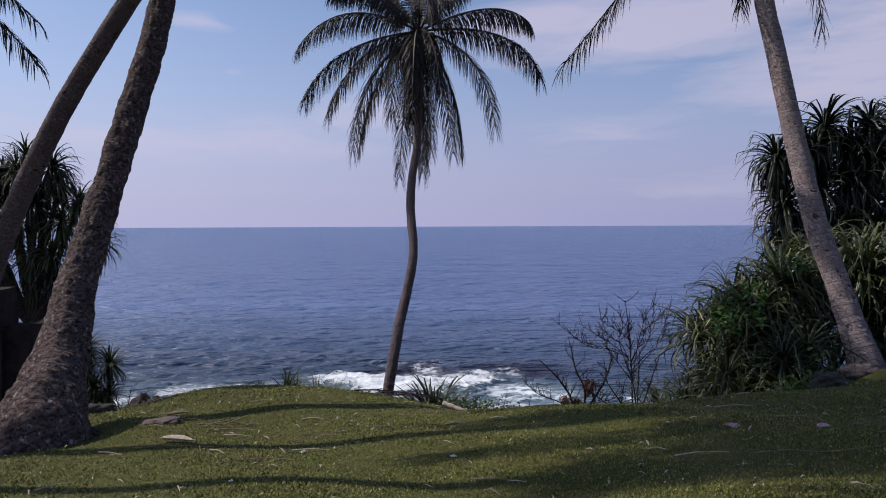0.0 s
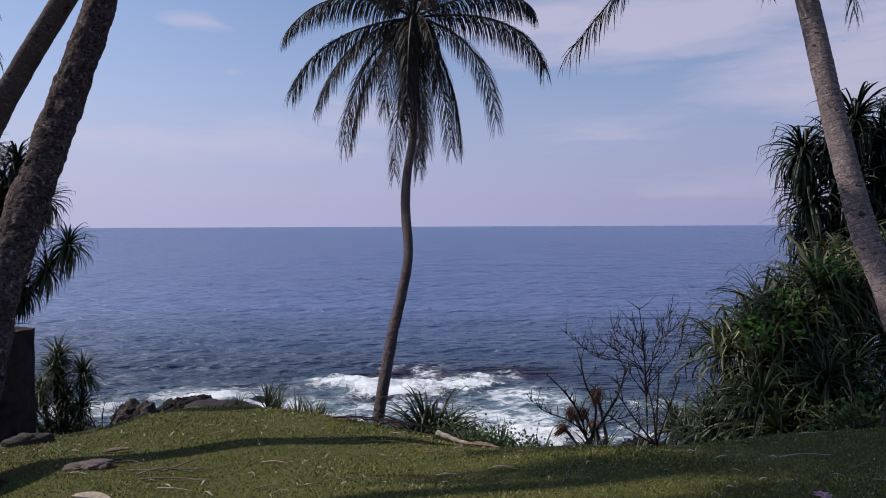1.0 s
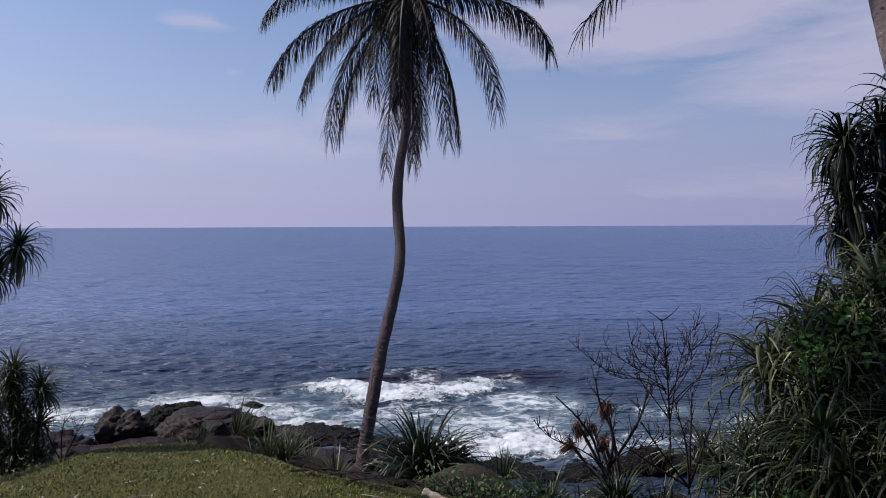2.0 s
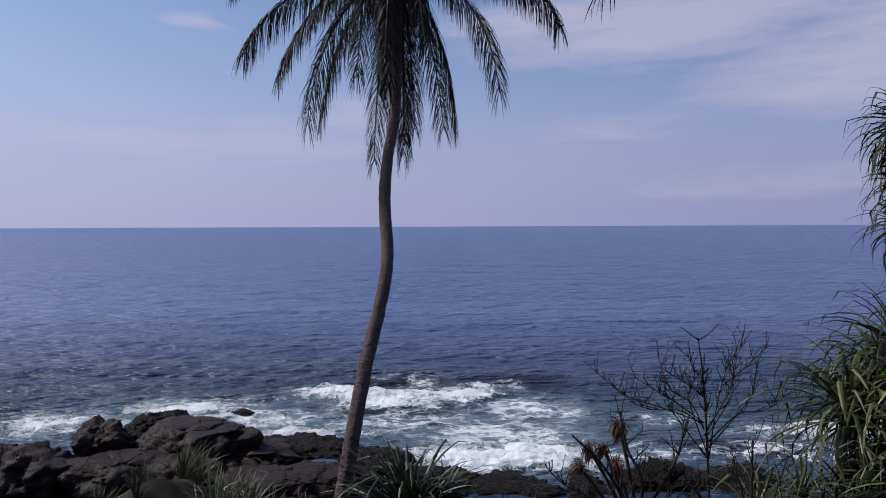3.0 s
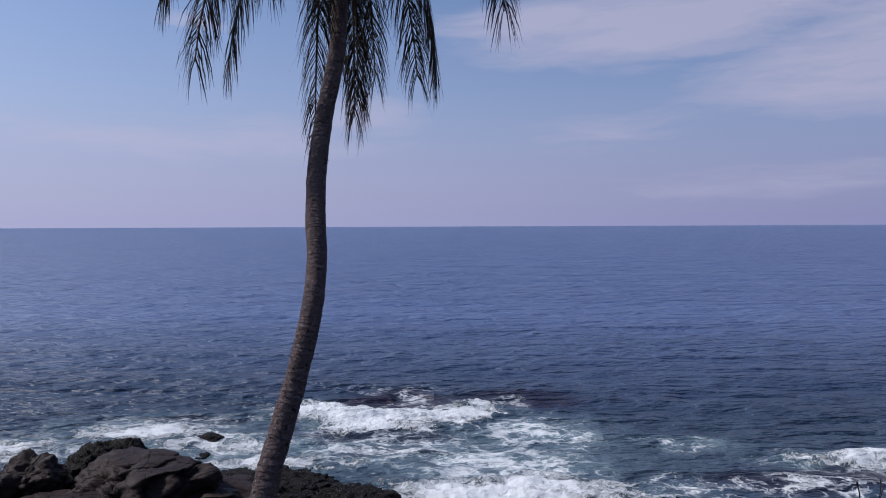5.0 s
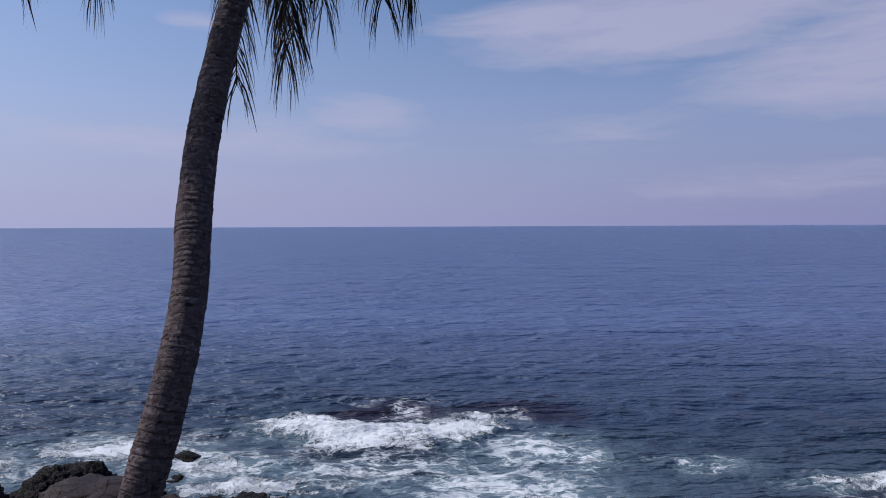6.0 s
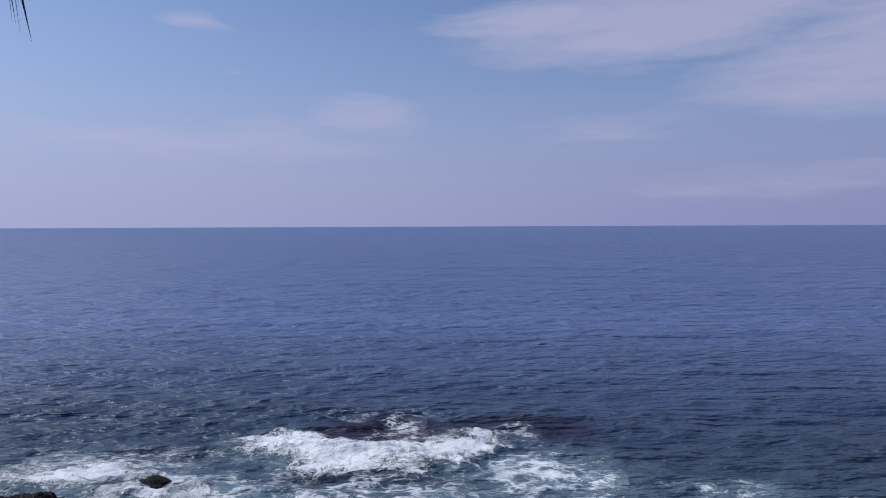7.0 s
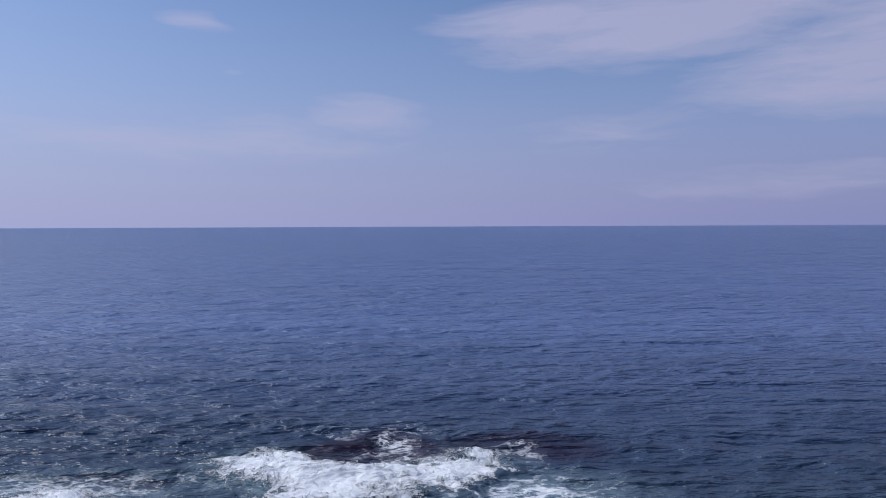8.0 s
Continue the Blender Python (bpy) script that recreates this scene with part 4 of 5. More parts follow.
R_YUCCA = [rosette_mesh("leaf_tuft", 84, 1.3, 0.055, M_STRAP, 340 + k, 18, 87, 1.15, 0.6) for k in range(3)]
R_BANK = [rosette_mesh("leaf_tuft", 24, 1.05, 0.045, M_PAND, 370 + k, 38, 86, 0.5, 0.3) for k in range(3)]
R_SMALL = [rosette_mesh("leaf_tuft", 110, 0.72, 0.042, M_PAND, 350 + k, -60, 84, 1.0, 0.3) for k in range(3)]
R_BLADE = [rosette_mesh("leaf_tuft", 20, 1.0, 0.042, M_STRAP, 360 + k, 40, 86, 0.45, 0.25) for k in range(3)]


def stem(path, r0, r1, sides=8):
    b = Build()
    n = len(path) * 4
    b.tube(smooth_path(path, n), [r0 + (r1 - r0) * i / (n - 1) for i in range(n)], sides, True, lambda a, run: 1 + 0.12 * math.sin(run * 40) + 0.1 * math.sin(a * 2 + run * 5))
    return b.mesh("stem", M_STEM)


def screw_pine(at, heads, label, tufts, size=1.0, seed=0, thick=0.07, fork=0.45):
    """heads: places in the world where a leaf tuft sits; the stems fork to them from the foot."""
    r = random.Random(seed)
    ob = thing("screw_pine", at, label, "screw pine", "screw pines")
    at = Vector(at)
    knee = sum((Vector(h) for h in heads), Vector()) / len(heads) - at
    knee = Vector((knee.x * fork, knee.y * fork, knee.z * fork))
    part("stem", stem([(0, 0, -0.2), knee * 0.5 + Vector((0.05, 0, 0)), knee], thick * 1.6, thick * 1.3), ob)
    for h in heads:
        t = Vector(h) - at
        part("stem", stem([knee, knee.lerp(t, 0.55) + Vector((r.uniform(-0.1, 0.1), r.uniform(-0.1, 0.1), -0.1)), t], thick * 1.2, thick * 0.8), ob)
        part("leaf_tuft", r.choice(tufts), ob, m=Matrix.Translation(t) @ pose(0, 0, 0, r.uniform(-14, 14), r.uniform(-14, 14), r.uniform(0, 360)) @ Matrix.Scale(size * r.uniform(0.88, 1.12), 4))
    return ob


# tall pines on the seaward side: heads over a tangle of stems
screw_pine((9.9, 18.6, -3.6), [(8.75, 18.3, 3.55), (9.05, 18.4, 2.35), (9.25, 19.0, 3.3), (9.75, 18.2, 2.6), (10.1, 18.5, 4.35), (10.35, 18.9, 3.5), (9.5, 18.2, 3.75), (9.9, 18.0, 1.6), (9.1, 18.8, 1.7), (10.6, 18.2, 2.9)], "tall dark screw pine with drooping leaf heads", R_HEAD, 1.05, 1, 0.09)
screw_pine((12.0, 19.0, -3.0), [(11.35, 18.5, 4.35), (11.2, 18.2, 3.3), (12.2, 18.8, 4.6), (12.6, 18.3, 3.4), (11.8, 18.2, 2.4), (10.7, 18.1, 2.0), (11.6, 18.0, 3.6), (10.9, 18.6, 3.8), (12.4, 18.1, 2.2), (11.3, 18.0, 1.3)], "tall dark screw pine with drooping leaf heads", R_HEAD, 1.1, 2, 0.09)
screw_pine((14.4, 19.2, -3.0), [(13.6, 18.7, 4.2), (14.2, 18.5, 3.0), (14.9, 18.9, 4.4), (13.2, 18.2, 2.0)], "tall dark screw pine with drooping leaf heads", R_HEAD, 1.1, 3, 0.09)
screw_pine((-11.8, 19.6, -3.4), [(-10.75, 19.3, 3.5), (-11.5, 19.3, 3.8), (-10.6, 19.3, 3.0), (-10.05, 19.2, 2.5), (-10.5, 19.2, 1.95), (-9.5, 19.2, 1.35), (-10.0, 19.1, 0.75), (-11.2, 19.4, 2.9), (-12.3, 19.5, 3.3), (-11.6, 19.0, 1.9), (-12.6, 19.2, 1.6),
                                (-11.3, 19.2, 0.9), (-12.0, 19.2, 2.6), (-11.1, 19.0, 2.35), (-12.9, 19.3, 3.1), (-10.8, 19.1, 1.1), (-12.3, 19.0, 0.9), (-11.3, 19.3, 0.2), (-10.6, 19.0, 0.3), (-11.7, 19.2, 3.35)],
           "leafy screw pine with hanging dead leaves above a dark wall", R_LEAFY + R_HEAD[:2], 0.84, 4, 0.08)
screw_pine((-14.6, 19.8, -3.0), [(-14.2, 19.4, 3.4), (-13.5, 19.3, 2.4), (-14.9, 19.2, 2.2)], "leafy screw pine with hanging dead leaves above a dark wall", R_HEAD, 1.1, 5, 0.09)
screw_pine((-11.0, 21.5, ground_z(-11.0, 21.5)), [(-11.05, 21.5, -1.95), (-10.35, 21.5, -2.45), (-11.5, 21.3, -2.9), (-10.7, 21.2, -3.2), (-11.1, 21.3, -2.3), (-10.9, 21.2, -2.7), (-10.4, 21.3, -3.4), (-11.8, 21.2, -3.3), (-10.9, 21.2, -3.9), (-11.4, 21.3, -4.2), (-10.3, 21.2, -4.2)], "young screw pine with bright green tops and dead skirts", R_SMALL, 1.05, 6, 0.05)

# the dense thicket beside the pale palm
r = random.Random(21)


def thicket_top(x):
    return float(np.interp(x, [4.3, 4.7, 5.1, 5.7, 6.4, 7.0, 8.2, 14], [-0.9, -0.25, 0.4, 0.95, 1.45, 1.65, 1.75, 1.9]))


for k in range(15):
    x = 5.45 + 0.6 * k + r.uniform(-0.2, 0.2)
    y = 13.8 + r.uniform(-0.9, 1.2)
    g = ground_z(x, y)
    heads = []
    for j in range(9 if k < 4 else 6):
        hx = x + r.uniform(-0.7, 0.7)
        hy = max(y + r.uniform(-2.3, 0.9), 12.0 + 1.5 * float(smoothstep(hx, 5.4, 6.4)))
        hi = thicket_top(hx) - 0.75 - max(0, 13.6 - hy) * 0.42
        lo = ground_z(hx, hy) + 0.25
        heads.append((hx, hy, max(lo, lo + (hi - lo) * (1 - 0.75 * r.random() ** 1.5))))
    screw_pine((x, y, g), heads, "dense screw pine thicket of long arching green strap leaves", R_BUSH + R_LOW_SHADED[:2] if k < 4 else R_BUSH, r.uniform(0.72, 0.85) if k < 4 else r.uniform(0.9, 1.1), 40 + k, 0.045, 0.3)
for k, (x, y) in enumerate([(5.35, 12.6), (5.2, 11.7), (5.45, 11.2), (5.9, 11.6), (5.5, 13.4), (5.75, 12.2), (4.6, 13.0), (5.0, 12.7), (4.95, 13.9), (5.25, 14.3), (5.5, 12.9)]):
    g = ground_z(x, y)
    screw_pine((x, y, g), [(x + r.uniform(-0.2, 0.2), y + r.uniform(-0.2, 0.2), g + r.uniform(0.25, 0.6)), (x + r.uniform(-0.4, 0.4), y + 0.3, g + r.uniform(0.5, 0.9))], "low screw pine with strap leaves bending to the lawn", R_LOW_SHADED + R_BUSH[:1], r.uniform(0.62, 0.8), 80 + k, 0.04, 0.4)

# clumps on the bank below the lip
for k, (x, y, size, set_) in enumerate([(-0.25, 17.6, 1.45, R_YUCCA), (-0.55, 18.2, 1.05, R_YUCCA), (0.25, 17.8, 0.85, R_YUCCA), (-0.9, 17.6, 0.7, R_YUCCA), (0.75, 16.4, 0.6, R_YUCCA),
                                        (1.25, 15.6, 0.7, R_BLADE), (1.9, 14.6, 0.75, R_YUCCA), (2.4, 14.3, 0.8, R_BLADE), (2.9, 13.9, 0.75, R_YUCCA), (3.5, 13.8, 0.8, R_BLADE)]):
    z = ground_z(x, y)
    ob = thing("strap_leaf_plant", (x, y, z), "clump of dark green strap leaves below the lawn edge", "plant", "bank clumps")
    part("leaf_tuft", set_[k % 3], ob, m=Matrix.Translation((0, 0, 0.05)) @ pose(0, 0, 0, r.uniform(-8, 8), r.uniform(-8, 8), r.uniform(0, 360)) @ Matrix.Scale(size, 4))
    part("leaf_tuft", set_[(k + 1) % 3], ob, m=Matrix.Translation((r.uniform(-0.2, 0.2), 0.15, 0.02)) @ pose(0, 0, 0, r.uniform(-12, 12), r.uniform(-12, 12), r.uniform(0, 360)) @ Matrix.Scale(size * 0.85, 4))
for k in range(98):
    x, y = (r.uniform(-8.8, -2.2), r.uniform(13.6, 17.5)) if k < 90 else (r.uniform(-2.9, -1.3), r.uniform(14.2, 16.6))
    z = ground_z(x, y)
    ob = thing("strap_leaf_plant", (x, y, z), "upright green strap leaves growing on the bank", "plant", "bank clumps")
    part("leaf_tuft", (R_BANK + R_BLADE[:1])[k % 4], ob, m=pose(0, 0, 0, r.uniform(-10, 10), r.uniform(-10, 10), r.uniform(0, 360)) @ Matrix.Scale(r.uniform(0.4, 0.68), 4))


# ================= bare shrubs =================
def bare_shrub(at, limbs, label, seed, twigs=2, thick=0.026):
    r = random.Random(seed)
    ob = thing("bare_shrub", at, label, "shrub", "bare shrubs")

    def grow(b, p, d, length, rad, level):
        n = 4
        path = [p]
        for i in range(n):
            d = (d + Vector((r.gauss(0, 0.12), r.gauss(0, 0.12), r.gauss(0.04, 0.08)))).normalized()
            p = p + d * length / n
            path.append(p)
        b.tube(path, [rad * (1 - 0.4 * i / n) for i in range(n + 1)], 5)
        if level <= 0:
            b.tube([p, p + d * 0.03], [rad * 1.1, rad * 0.9], 5)
            return
        for k in range(twigs):
            s = r.uniform(0.35, 1.0)
            q = path[min(n, int(s * n) + 1)] if k else p
            side = Vector((r.gauss(0, 1), r.gauss(0, 1), r.gauss(0.2, 0.5))).normalized()
            grow(b, q, (d * 0.75 + side * 0.75).normalized(), length * r.uniform(0.45, 0.75), rad * 0.58, level - 1)

    for limb in limbs:
        pts = [Vector(p) - Vector(at) for p in limb]
        b = Build()
        path = smooth_path(pts, 14)
        girth = thick * (0.5 if pts[0].z > 2.0 else 1.0)
        b.tube(path, [girth * (1 - 0.6 * i / 13) for i in range(14)], 7)
        reach = sum((u - v).length for u, v in zip(path, path[1:]))
        few = reach < 0.5
        for k in range(0 if few else max(3, int(reach * 9))):
            i = r.randint(4, 10 if reach > 3 else 12)
            d = (path[i + 1] - path[i - 1]).normalized()
            side = Vector((r.gauss(0, 0.7), r.gauss(0, 0.6), r.gauss(0.75, 0.3))).normalized()
            grow(b, path[i], (d * 0.6 + side).normalized(), r.uniform(0.10, 0.34), thick * 0.34, 1 if r.random() < 0.4 else 0)
        b.tube([path[-1], path[-1] + (path[-1] - path[-2]).normalized() * 0.03], [girth * 0.55, girth * 0.4], 6)
        part("branch", b.mesh("branch", M_TWIG), ob)
    return ob


SHRUB_LIMBS = [[(4.62, -5.2), (4.58, -3.4), (4.52, -1.73), (4.47, -0.94), (4.43, -0.47), (4.36, 0.03)], [(4.36, 0.02), (4.26, 0.10), (4.09, 0.22)], [(4.36, 0.02), (4.53, 0.13), (4.67, 0.27)],
               [(4.46, -1.3), (3.96, -0.93), (3.63, -0.73), (3.20, -0.44)], [(4.46, -1.3), (3.76, -1.06), (3.31, -0.93), (2.75, -0.49)], [(4.46, -0.9), (4.18, -0.67), (3.89, -0.49), (3.59, -0.29)],
               [(4.52, -1.8), (4.22, -0.93), (4.31, -0.57), (4.18, -0.18)], [(4.54, -1.9), (4.68, -0.94), (4.88, -0.28), (5.11, -0.02)], [(4.76, -0.7), (5.03, -0.48), (5.22, -0.31), (5.45, -0.09)],
               [(4.46, -1.4), (4.30, -1.02), (3.98, -0.78), (3.82, -0.22)], [(4.48, -1.5), (4.62, -1.0), (4.70, -0.6), (4.66, -0.15)], [(4.46, -1.35), (4.08, -1.1), (3.52, -1.06), (3.02, -0.72)], [(4.52, -1.5), (4.98, -0.95), (5.12, -0.6), (5.28, -0.22)],
               [(4.54, -1.6), (4.94, -1.14), (5.36, -1.01), (5.69, -0.68)], [(4.54, -1.7), (5.20, -1.0), (5.36, -0.77), (5.45, -0.41)], [(4.54, -1.9), (3.89, -1.07), (3.71, -0.9)]]
bare_shrub((4.6, 16.6, ground_z(4.6, 16.6)), [[(x, 16.6 + (0.12 * ((7 * k) % 5 - 2) * j if 2 < k < 7 or k > 8 else 0), z) for j, (x, z) in enumerate(limb)] for k, limb in enumerate(SHRUB_LIMBS)],
           "leafless grey-brown shrub with upswept twigs beside the thicket", 5, thick=0.023)
bare_shrub((3.1, 15.6, ground_z(3.1, 15.6)), [
    [(3.2, 15.6, -4.2), (3.1, 15.6, -3.0), (2.9, 15.6, -2.1), (2.6, 15.6, -1.6), (2.2, 15.6, -1.2)], [(3.1, 15.6, -2.6), (3.2, 15.6, -1.9), (3.0, 15.7, -1.4), (2.9, 15.7, -0.9)],
    [(3.1, 15.6, -2.5), (3.5, 15.6, -1.9), (3.7, 15.6, -1.5), (3.8, 15.6, -1.1)], [(3.0, 15.6, -2.4), (2.6, 15.5, -2.1), (2.1, 15.5, -1.9), (1.8, 15.4, -1.6)],
    [(3.1, 15.6, -2.4), (3.4, 15.4, -2.1), (3.7, 15.3, -2.0), (4.0, 15.2, -1.8)]], "low tangle of leafless purple-brown twigs", 7, thick=0.030)
bare_shrub((3.7, 13.2, ground_z(3.7, 13.2)), [
    [(3.7, 13.2, -2.0), (3.65, 13.2, -1.3), (3.5, 13.2, -0.75)], [(3.7, 13.2, -1.9), (3.9, 13.2, -1.3), (4.1, 13.2, -0.7)], [(3.7, 13.2, -1.9), (3.3, 13.1, -1.4), (3.0, 13.1, -0.95)],
    [(3.7, 13.2, -1.9), (3.75, 13.3, -1.2), (3.8, 13.4, -0.6)], [(3.7, 13.2, -1.9), (3.2, 13.3, -1.6), (2.7, 13.3, -1.25)]], "low tangle of leafless purple-brown twigs", 9, thick=0.018)
bare_shrub((-9.6, 21.0, ground_z(-9.6, 21.0)), [[(-9.6, 21.0, -4.4), (-9.6, 21.0, -3.6), (-9.5, 21.0, -3.0)], [(-9.6, 21.0, -4.2), (-9.3, 21.0, -3.6), (-9.0, 21.0, -3.1)], [(-9.6, 21.0, -4.2), (-9.9, 21.0, -3.6), (-10.0, 21.0, -3.2)]], "small leafless twiggy bush", 8, thick=0.018)


# ================= wall and small growth =================
def box(b, x0, x1, y0, y1, z0, z1, wear=0.0, seed=0, nx=10):
    """A worn block, its faces gridded so that its edges can waver."""
    r = random.Random(seed)
    bm = bmesh.new()
    bmesh.ops.create_cube(bm, size=1.0)
    bmesh.ops.subdivide_edges(bm, edges=bm.edges[:], cuts=nx, use_grid_fill=True)
    for v in bm.verts:
        q = Vector((x0 + (v.co.x + 0.5) * (x1 - x0), y0 + (v.co.y + 0.5) * (y1 - y0), z0 + (v.co.z + 0.5) * (z1 - z0)))
        n3 = Vector((noise.noise(q * 2.1), noise.noise(q * 2.1 + Vector((9, 0, 0))), noise.noise(q * 2.1 + Vector((0, 9, 0)))))
        v.co = q + n3 * wear
    me = bpy.data.meshes.new(b)
    bm.to_mesh(me)
    bm.free()
    return me


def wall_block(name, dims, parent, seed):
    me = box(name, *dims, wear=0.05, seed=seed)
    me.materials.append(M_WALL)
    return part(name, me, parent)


gw = thing("garden_wall", (0, 0, 0), "dark brown masonry wall end below the screw pine", "wall")
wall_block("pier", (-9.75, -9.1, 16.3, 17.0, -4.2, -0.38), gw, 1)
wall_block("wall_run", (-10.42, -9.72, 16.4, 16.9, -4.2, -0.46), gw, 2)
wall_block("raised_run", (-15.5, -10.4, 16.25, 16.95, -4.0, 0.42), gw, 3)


def leafy(at, size, count, leaf, label, material, seed, name="leafy_plant", category="plant"):
    """A low plant of thin stems with small rounded leaves."""
    r = random.Random(seed)
    ob = thing(name, at, label, category, "green undergrowth")
    b, st = Build(), Build()
    for k in range(count):
        d = Vector((r.gauss(0, 0.5), r.gauss(0, 0.5), abs(r.gauss(0.35, 0.4)))) * 0.9
        p = Vector((d.x * size[0], d.y * size[1], d.z * size[2]))
        n = Vector((r.gauss(0, 0.5), r.gauss(-0.3, 0.5), 1)).normalized()
        t = n.orthogonal().normalized()
        t = (Matrix.Rotation(r.uniform(0, 6.28), 3, n) @ t)
        s = n.cross(t)
        L = leaf * r.uniform(0.6, 1.2)
        i = len(b.v)
        droop = n * (-0.25 * L)
        b.v += [p, p + t * L * 0.35 + s * L * 0.36, p + t * L * 0.8 + s * L * 0.24 + droop * 0.5, p + t * L * 1.1 + droop, p + t * L * 0.8 - s * L * 0.24 + droop * 0.5, p + t * L * 0.35 - s * L * 0.36]
        b.uv += [(0.5, 0), (1, 0.3), (0.8, 0.7), (0.5, 1), (0.2, 0.7), (0, 0.3)]
        b.f += [(i, i + 1, i + 2, i + 3), (i, i + 3, i + 4, i + 5)]
        if k % 5 == 0:
            st.tube([(p.x * 0.2, p.y * 0.2, -0.1), (p.x * 0.7, p.y * 0.7, p.z * 0.6), p], [0.008, 0.006, 0.003], 4)
    part("foliage", b.mesh("foliage", material, False), ob)
    part("stem", st.mesh("stem", M_STEM), ob)
    return ob


VINE = "bright green vine with heart-shaped leaves climbing the thicket"
leafy((5.35, 13.0, 0.0), (0.35, 0.3, 0.6), 160, 0.13, VINE, M_VINE, 1, "vine")
leafy((5.8, 12.9, 0.45), (0.35, 0.3, 0.45), 70, 0.12, VINE, M_VINE, 2, "vine")
leafy((6.5, 13.0, 1.0), (0.35, 0.3, 0.4), 90, 0.12, VINE, M_VINE, 3, "vine")
leafy((5.15, 12.4, -0.1), (0.3, 0.3, 0.5), 80, 0.11, VINE, M_VINE, 31, "vine")
leafy((5.55, 12.3, 0.1), (0.3, 0.3, 0.5), 50, 0.11, VINE, M_VINE, 32, "vine")
SHRUB = "low green leafy shrub at the foot of the thicket"
leafy((5.55, 10.5, ground_z(5.55, 10.5)), (0.75, 0.4, 0.55), 650, 0.075, SHRUB, M_HERB, 4, "leafy_shrub")
leafy((6.15, 11.6, ground_z(6.15, 11.6)), (0.5, 0.4, 0.7), 420, 0.075, SHRUB, M_HERB, 5, "leafy_shrub")
leafy((2.7, 12.4, ground_z(2.7, 12.4) + 0.1), (0.35, 0.3, 0.75), 150, 0.13, "bright green broad-leaved weed at the lawn edge", M_VINE, 6)
leafy((3.0, 12.0, ground_z(3.0, 12.0)), (0.35, 0.3, 0.6), 130, 0.11, "bright green broad-leaved weed at the lawn edge", M_VINE, 7)
leafy((3.25, 9.7, ground_z(3.25, 9.7)), (0.30, 0.2, 0.22), 90, 0.07, "small yellow-green weed on the lawn edge", M_VINE, 8)
leafy((3.75, 9.8, ground_z(3.75, 9.8)), (0.25, 0.2, 0.25), 70, 0.07, "small yellow-green weed on the lawn edge", M_VINE, 9)
for k, (x, y) in enumerate([(0.45, 10.6), (0.85, 10.7), (1.25, 10.6), (1.65, 10.6), (2.05, 10.7), (0.1, 10.9), (0.9, 11.5), (1.5, 11.6), (2.2, 11.3)]):
    leafy((x, y, ground_z(x, y)), (0.35, 0.3, 0.32), 230, 0.05, "creeping green herbs spilling over the lawn edge", M_HERB, 20 + k)
for k, (x, y) in enumerate([(3.2, 11.7), (3.55, 11.9), (3.9, 11.8), (4.3, 11.6), (3.6, 12.5), (4.1, 12.4), (4.6, 11.9), (3.3, 11.2), (3.9, 11.1)]):
    leafy((x, y, ground_z(x, y)), (0.38, 0.3, 0.42), 240, 0.065, "green herbs and creepers on the bank below the lawn", M_HERB, 60 + k)
for k, (x, y, w) in enumerate([(-10.6, 20.4, 0.9), (-11.6, 20.2, 0.9), (-9.9, 20.6, 0.7), (-12.4, 19.6, 1.0)]):
    leafy((x, y, ground_z(x, y)), (w, 0.6, 1.7), 800, 0.085, "dark green leafy shrub under the young screw pine", M_HERB, 40 + k, "leafy_shrub")

# dead screw pine hanging beside the shore rocks
dp = thing("dead_screw_pine", (5.9, 26.6, ground_z(5.9, 26.6)), "dead screw pine with shrivelled brown leaf heads", "plant")
M_DEAD = mat_leaf("dead_leaf", [(0.0, (0.035, 0.017, 0.012)), (0.6, (0.11, 0.054, 0.038)), (1.0, (0.24, 0.14, 0.10))], 0.8, 0.1)
R_DEAD = [rosette_mesh("leaf_tuft", 95, 0.78, 0.05, M_DEAD, 390 + k, -85, 38, 3.4, 0.9) for k in range(3)]
g0 = Vector((5.9, 26.6, ground_z(5.9, 26.6)))
for k, (x, y, z, sc) in enumerate([(5.65, 26.5, -4.25, 0.8), (4.7, 26.4, -4.85, 0.75), (5.2, 26.6, -4.95, 0.6), (4.4, 26.2, -5.4, 0.7), (5.5, 26.2, -5.3, 0.7)]):
    t = Vector((x, y, z)) - g0
    part("stem", stem([(0.5, 0, -0.3), (0.35 + 0.4 * t.x, 0, t.z * 0.5), t], 0.07, 0.05), dp)
    part("leaf_tuft", R_DEAD[k % 3], dp, "shrivelled brown leaves", Matrix.Translation(t) @ pose(0, 0, 0, 34 * (k % 3) - 30, 26 - 21 * (k % 4), 70 * k) @ Matrix.Scale(sc, 4))

# ================= things lying on the lawn =================
def stone(at, radii, seed, material, label, turn=0.0):
    ob = new("stone", boulder_mesh("stone", radii, seed, material, detail=4, angular=0.6))
    ob.matrix_basis = pose(at[0], at[1], ground_z(at[0], at[1]) + at[2], 0, 0, turn)
    return tagged(ob, label, "stone", "stones on the lawn")


stone((-3.15, 7.75, 0.02), (0.27, 0.15, 0.036), 51, M_STONE, "flat grey-pink stone sunk in the lawn", 10)
stone((4.5, 8.05, 0.08), (0.23, 0.16, 0.13), 52, M_STONE_DARK, "dark rounded stone beside the thicket", 15)
stone((4.5, 9.6, 0.05), (0.24, 0.16, 0.13), 53, M_STONE, "pale pinkish stone at the foot of the thicket", -10)
stone((4.15, 9.55, 0.02), (0.14, 0.12, 0.10), 54, M_STONE, "small brown stone at the lawn edge", 30)
stone((4.95, 9.4, 0.03), (0.22, 0.15, 0.10), 55, M_STONE, "pale pinkish stone at the foot of the thicket", 60)
